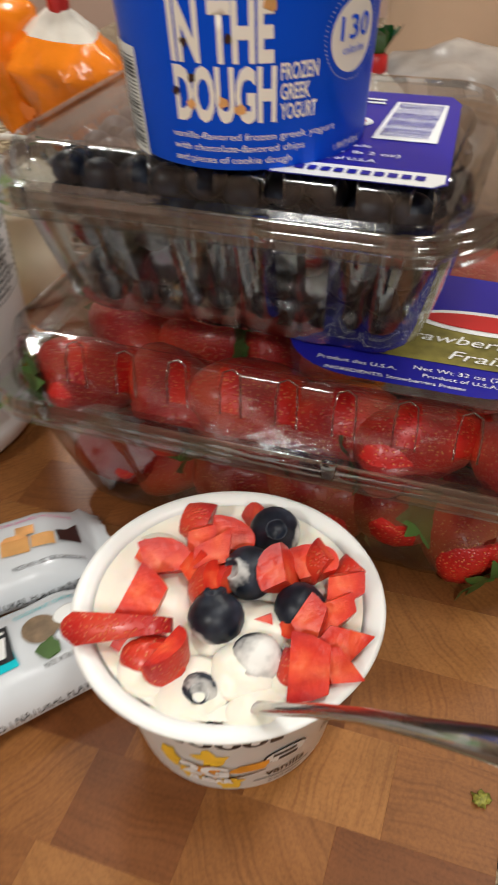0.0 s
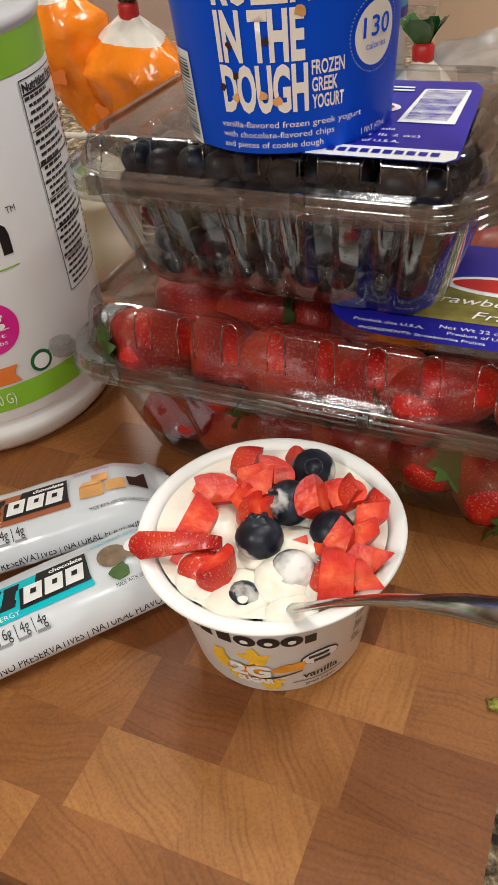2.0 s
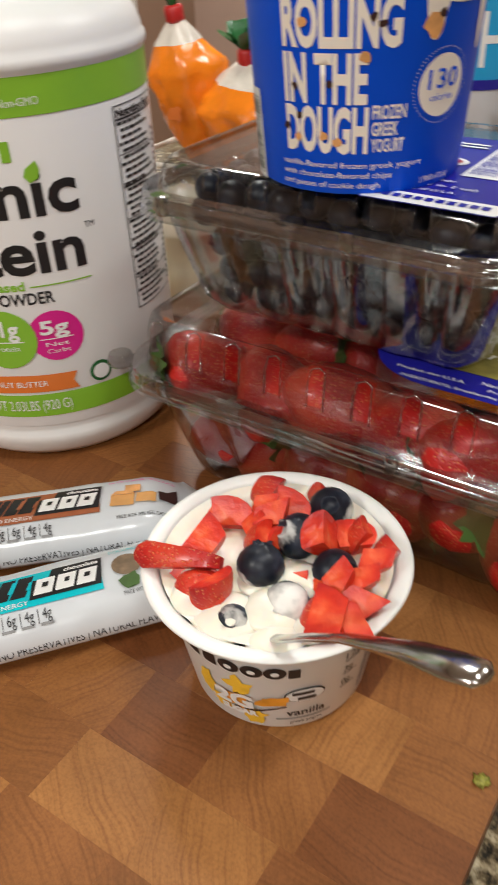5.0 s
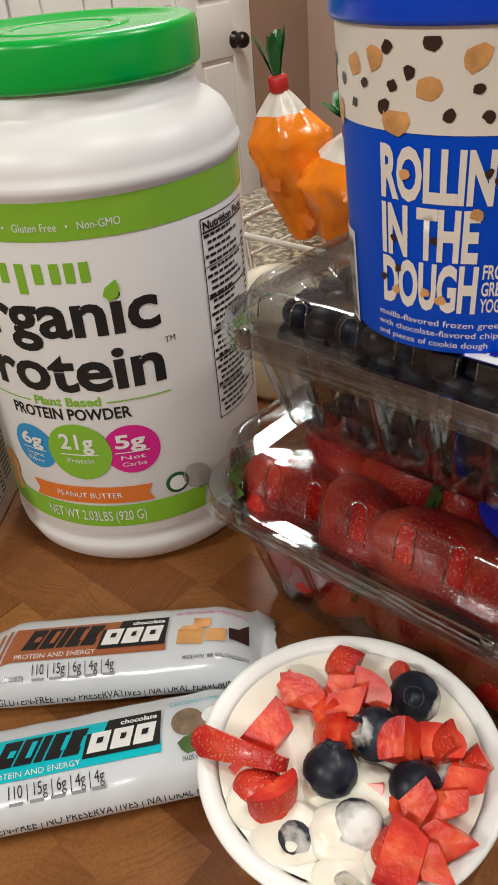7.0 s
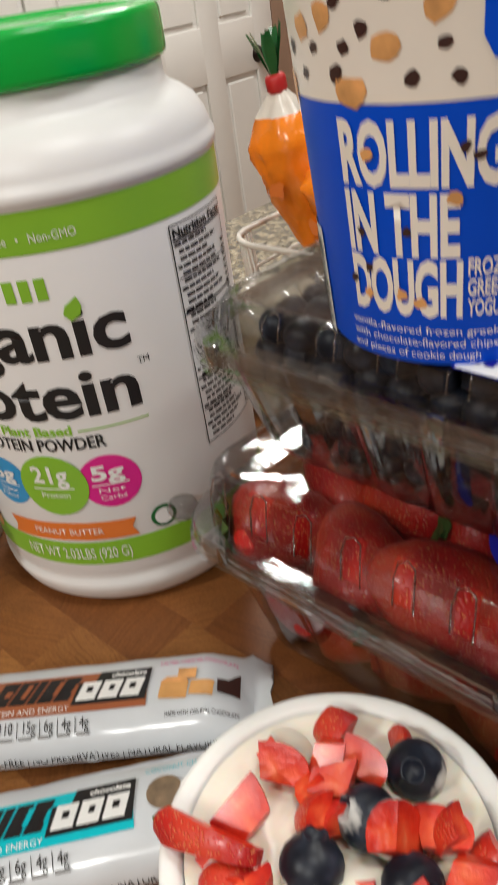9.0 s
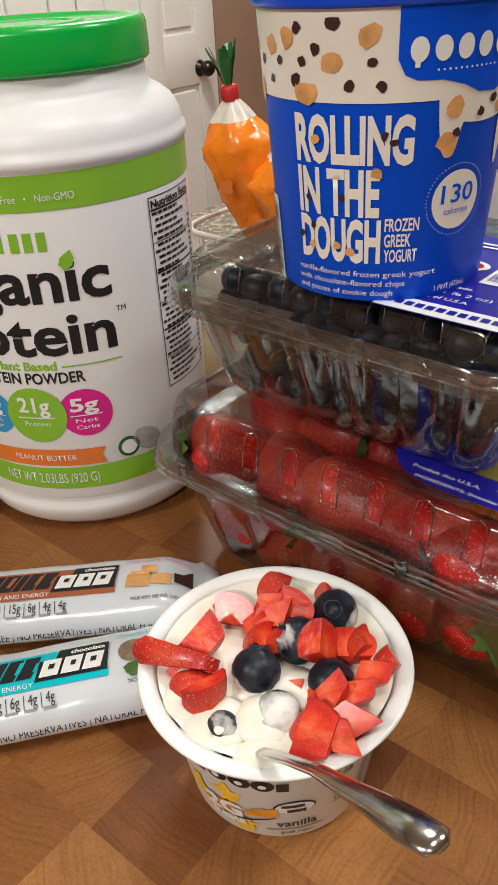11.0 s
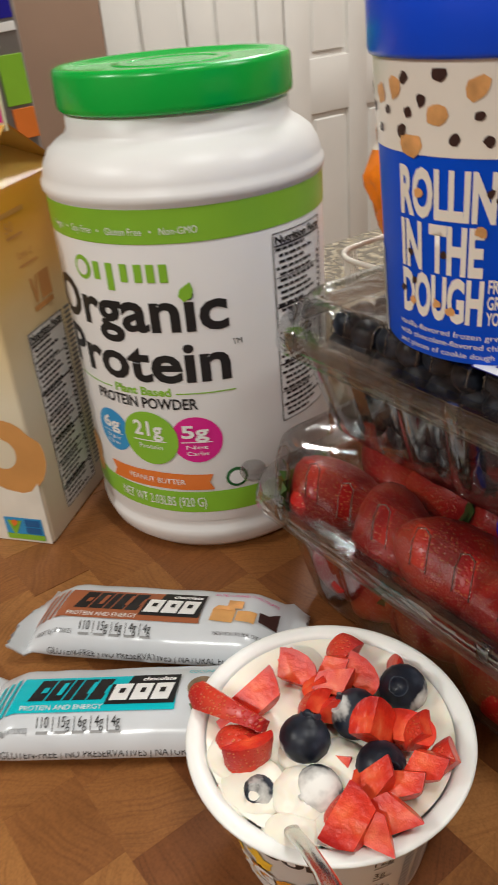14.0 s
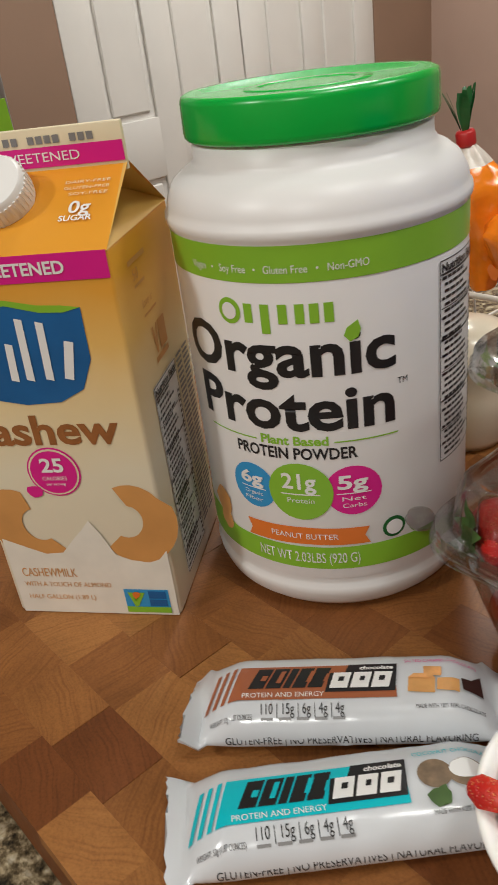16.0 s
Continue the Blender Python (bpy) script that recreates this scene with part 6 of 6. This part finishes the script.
def basket():
    b = thing("wire_basket", pose(-0.170, 0.408, COUNTER), "white wire basket holding snack bags behind the fruit", "basket")
    lx, ly = 0.34, 0.17
    for z, g, r in ((0.125, 0.0, 0.0024), (0.095, 0.004, 0.0014), (0.06, 0.01, 0.0014), (0.006, 0.016, 0.002)):
        pts = [(x, y, z) for x, y in round_rect(lx - 2 * g, ly - 2 * g, 0.03, 6)]
        part("wire_ring", tube(pts, r, 8, closed=True), M["wire"], b)
    top = round_rect(lx, ly, 0.03, 6)
    low = round_rect(lx - 0.032, ly - 0.032, 0.03, 6)
    for i in range(44):
        s = i / 44 * len(top)
        k = int(s) % len(top)
        f = s - int(s)
        k2 = (k + 1) % len(top)
        p = [top[k][j] * (1 - f) + top[k2][j] * f for j in (0, 1)]
        q = [low[k][j] * (1 - f) + low[k2][j] * f for j in (0, 1)]
        part("upright_wire", tube([(*p, 0.125), (p[0] * 0.98, p[1] * 0.98, 0.088), (*q, 0.006)], 0.0012, 6), M["wire"], b)
    for i in range(9):
        y = -0.06 + 0.015 * i
        part("floor_wire", tube([(-0.15, y, 0.006), (0.15, y, 0.006)], 0.0012, 6), M["wire"], b)
    return b


basket()

bottle = thing("water_bottle", pose(-0.105, 0.475, COUNTER), "tall clear water bottle with a sky blue label", "bottle")
part("body", lathe([(0.0, 0.004), (0.033, 0.0), (0.037, 0.006), (0.037, 0.19), (0.0365, 0.3), (0.03, 0.335), (0.015, 0.36), (0.0135, 0.38), (0.0, 0.38)], 40), mat("water_bottle_plastic", (0.58, 0.60, 0.62), rough=0.12, noise_scale=20, vary=0.08), bottle)
blab = part("label", lathe([(0.0376, 0.174), (0.0376, 0.29)], 48, False, False), mat("blue_gradient_label", (0.02, 0.34, 0.66), rough=0.3, noise_scale=12, vary=0.2), bottle, "sky blue label")


def bot_map(u, v):
    t = radians(-78) + u / 0.0376
    return (0.0380 * math.cos(t), 0.0380 * math.sin(t), v)


part("lettering", bend(fitted("pH", 0.036, -0.010, 0.028, 0.190, bold=0.0004), bot_map), M["white"], blab)
part("lettering", bend(fitted("9.5", 0.009, 0.010, 0.026, 0.249), bot_map), M["white"], blab)
part("label_edge", lathe([(0.0378, 0.174), (0.0378, 0.181)], 48, False, False), M["navy"], blab)


def paper_bag():
    b = thing("paper_bag", pose(0.085, 0.56, COUNTER, 0, 0, -12), "crumpled brown kraft paper grocery bag", "paper bag")
    lx, ly, hh = 0.26, 0.16, 0.36
    base = round_rect(lx, ly, 0.012, 4)
    n = len(base)
    dense = []
    for i in range(n):
        a, c = base[i], base[(i + 1) % n]
        for k in range(6):
            dense.append((a[0] + (c[0] - a[0]) * k / 6, a[1] + (c[1] - a[1]) * k / 6))
    loops = []
    for j in range(30):
        s = j / 29
        row = []
        for x, y in dense:
            p = Vector((x, y, s * hh))
            w = 0.018 * noise.noise(p * 9) * s + 0.010 * abs(noise.noise(p * 17)) * (0.4 + s) + 0.005 * abs(noise.noise(p * 44))
            row.append((x * (1 + w * 6 - 0.05 * s), y * (1 + w * 9 + 0.1 * s * math.sin(s * 5)), s * hh + 0.015 * noise.noise(p * 12) * s))
        loops.append(row)
    part("bag", rings(loops, True, False), M["paper"], b, sharp=50)
    return b


paper_bag()


def bowl_bag():
    b = thing("plastic_grocery_bag", pose(0.015, 0.43, COUNTER), "crumpled grey plastic bag beside the basket", "plastic bag")
    bm3 = bmesh.new()
    bmesh.ops.create_icosphere(bm3, subdivisions=4, radius=0.07, matrix=Matrix.Translation((0, 0, 0.085)))
    for v in bm3.verts:
        k = 1 + 0.25 * noise.noise(v.co * 18) + 0.14 * noise.noise(v.co * 45)
        v.co = Vector((v.co.x * k, v.co.y * k * 0.7, max(0.001, v.co.z * (0.9 + 0.4 * k) * 0.85)))
    part("bag", bm3, mat("grey_film", (0.42, 0.37, 0.33), rough=0.25, noise_scale=40, vary=0.25, bump=0.6, bump_scale=60), b)


bowl_bag()

jar = thing("white_jar", pose(-0.236, 0.266, 0.0), "small cream glazed jar with a domed lid", "jar")
part("body", lathe([(0.0, 0.0), (0.024, 0.0), (0.030, 0.008), (0.032, 0.04), (0.0315, 0.062), (0.0335, 0.064), (0.0335, 0.068), (0.030, 0.078), (0.022, 0.086), (0.010, 0.0905), (0.0, 0.091)], 40), mat("white_glaze", (0.76, 0.68, 0.54), rough=0.2, noise_scale=50, vary=0.05), jar)

# ---- refrigerator ----
fr = thing("refrigerator", pose(-1.66, 0.09, FLOOR), "dark stainless refrigerator with notes stuck on its door", "refrigerator")
part("body", box(0.66, 0.8, 1.78, (0, 0, 0.89), 0.01), M["fridge"], fr, sharp=40)
part("door", box(0.045, 0.79, 1.1, (0.353, 0, 1.2), 0.012, 3), M["fridge"], fr, sharp=40)
part("door", box(0.045, 0.79, 0.6, (0.353, 0, 0.33), 0.012, 3), M["fridge"], fr, sharp=40)
part("handle", tube([(0.40, -0.33, 0.75), (0.42, -0.33, 0.8), (0.42, -0.33, 1.4), (0.40, -0.33, 1.45)], 0.011, 12), M["steel"], fr)
NOTE = [((0.30, 1.17), 0.085, 0.055, "white", -28, "white paper note"), ((0.345, 1.25), 0.075, 0.075, "navy", 3, "dark printed magnet"), ((0.345, 1.315), 0.075, 0.025, "red", 3, "red and white magnet"), ((0.35, 1.20), 0.07, 0.014, "white", 4, "white note strip"), ((0.365, 1.12), 0.045, 0.08, "lime", 2, "coloured picture card"), ((0.37, 1.05), 0.04, 0.05, "orange", 2, "coloured picture card")]
for (y, z), w, hh, m, tilt, lab_ in NOTE:
    nt_ = tagged(part("note", box(0.003, w, hh, (0, 0, 0), 0.0008), M[m], None, lab_ + " stuck on the refrigerator door", smooth=False), "", "note", "refrigerator notes")
    nt_.matrix_world = pose(-1.66, 0.09, FLOOR) @ pose(0.3775, y, z, tilt, 0, 0)

# ---- crumb on the board ----
cr = bmesh.new()
bmesh.ops.create_icosphere(cr, subdivisions=3, radius=0.0024)
for v in cr.verts:
    v.co *= 1 + 0.9 * noise.noise(v.co * 900) + 0.5 * noise.noise(v.co * 2300)
    v.co.z *= 0.45
cro = tagged(part("leaf_crumb", cr, mat("yellow_green_scrap", (0.26, 0.25, 0.04), rough=0.6, noise_scale=900, vary=0.4), None, "tiny yellow-green leaf scrap on the board"), "", "crumb")
cro.location = (0.0912, 0.0006, 0.0012)
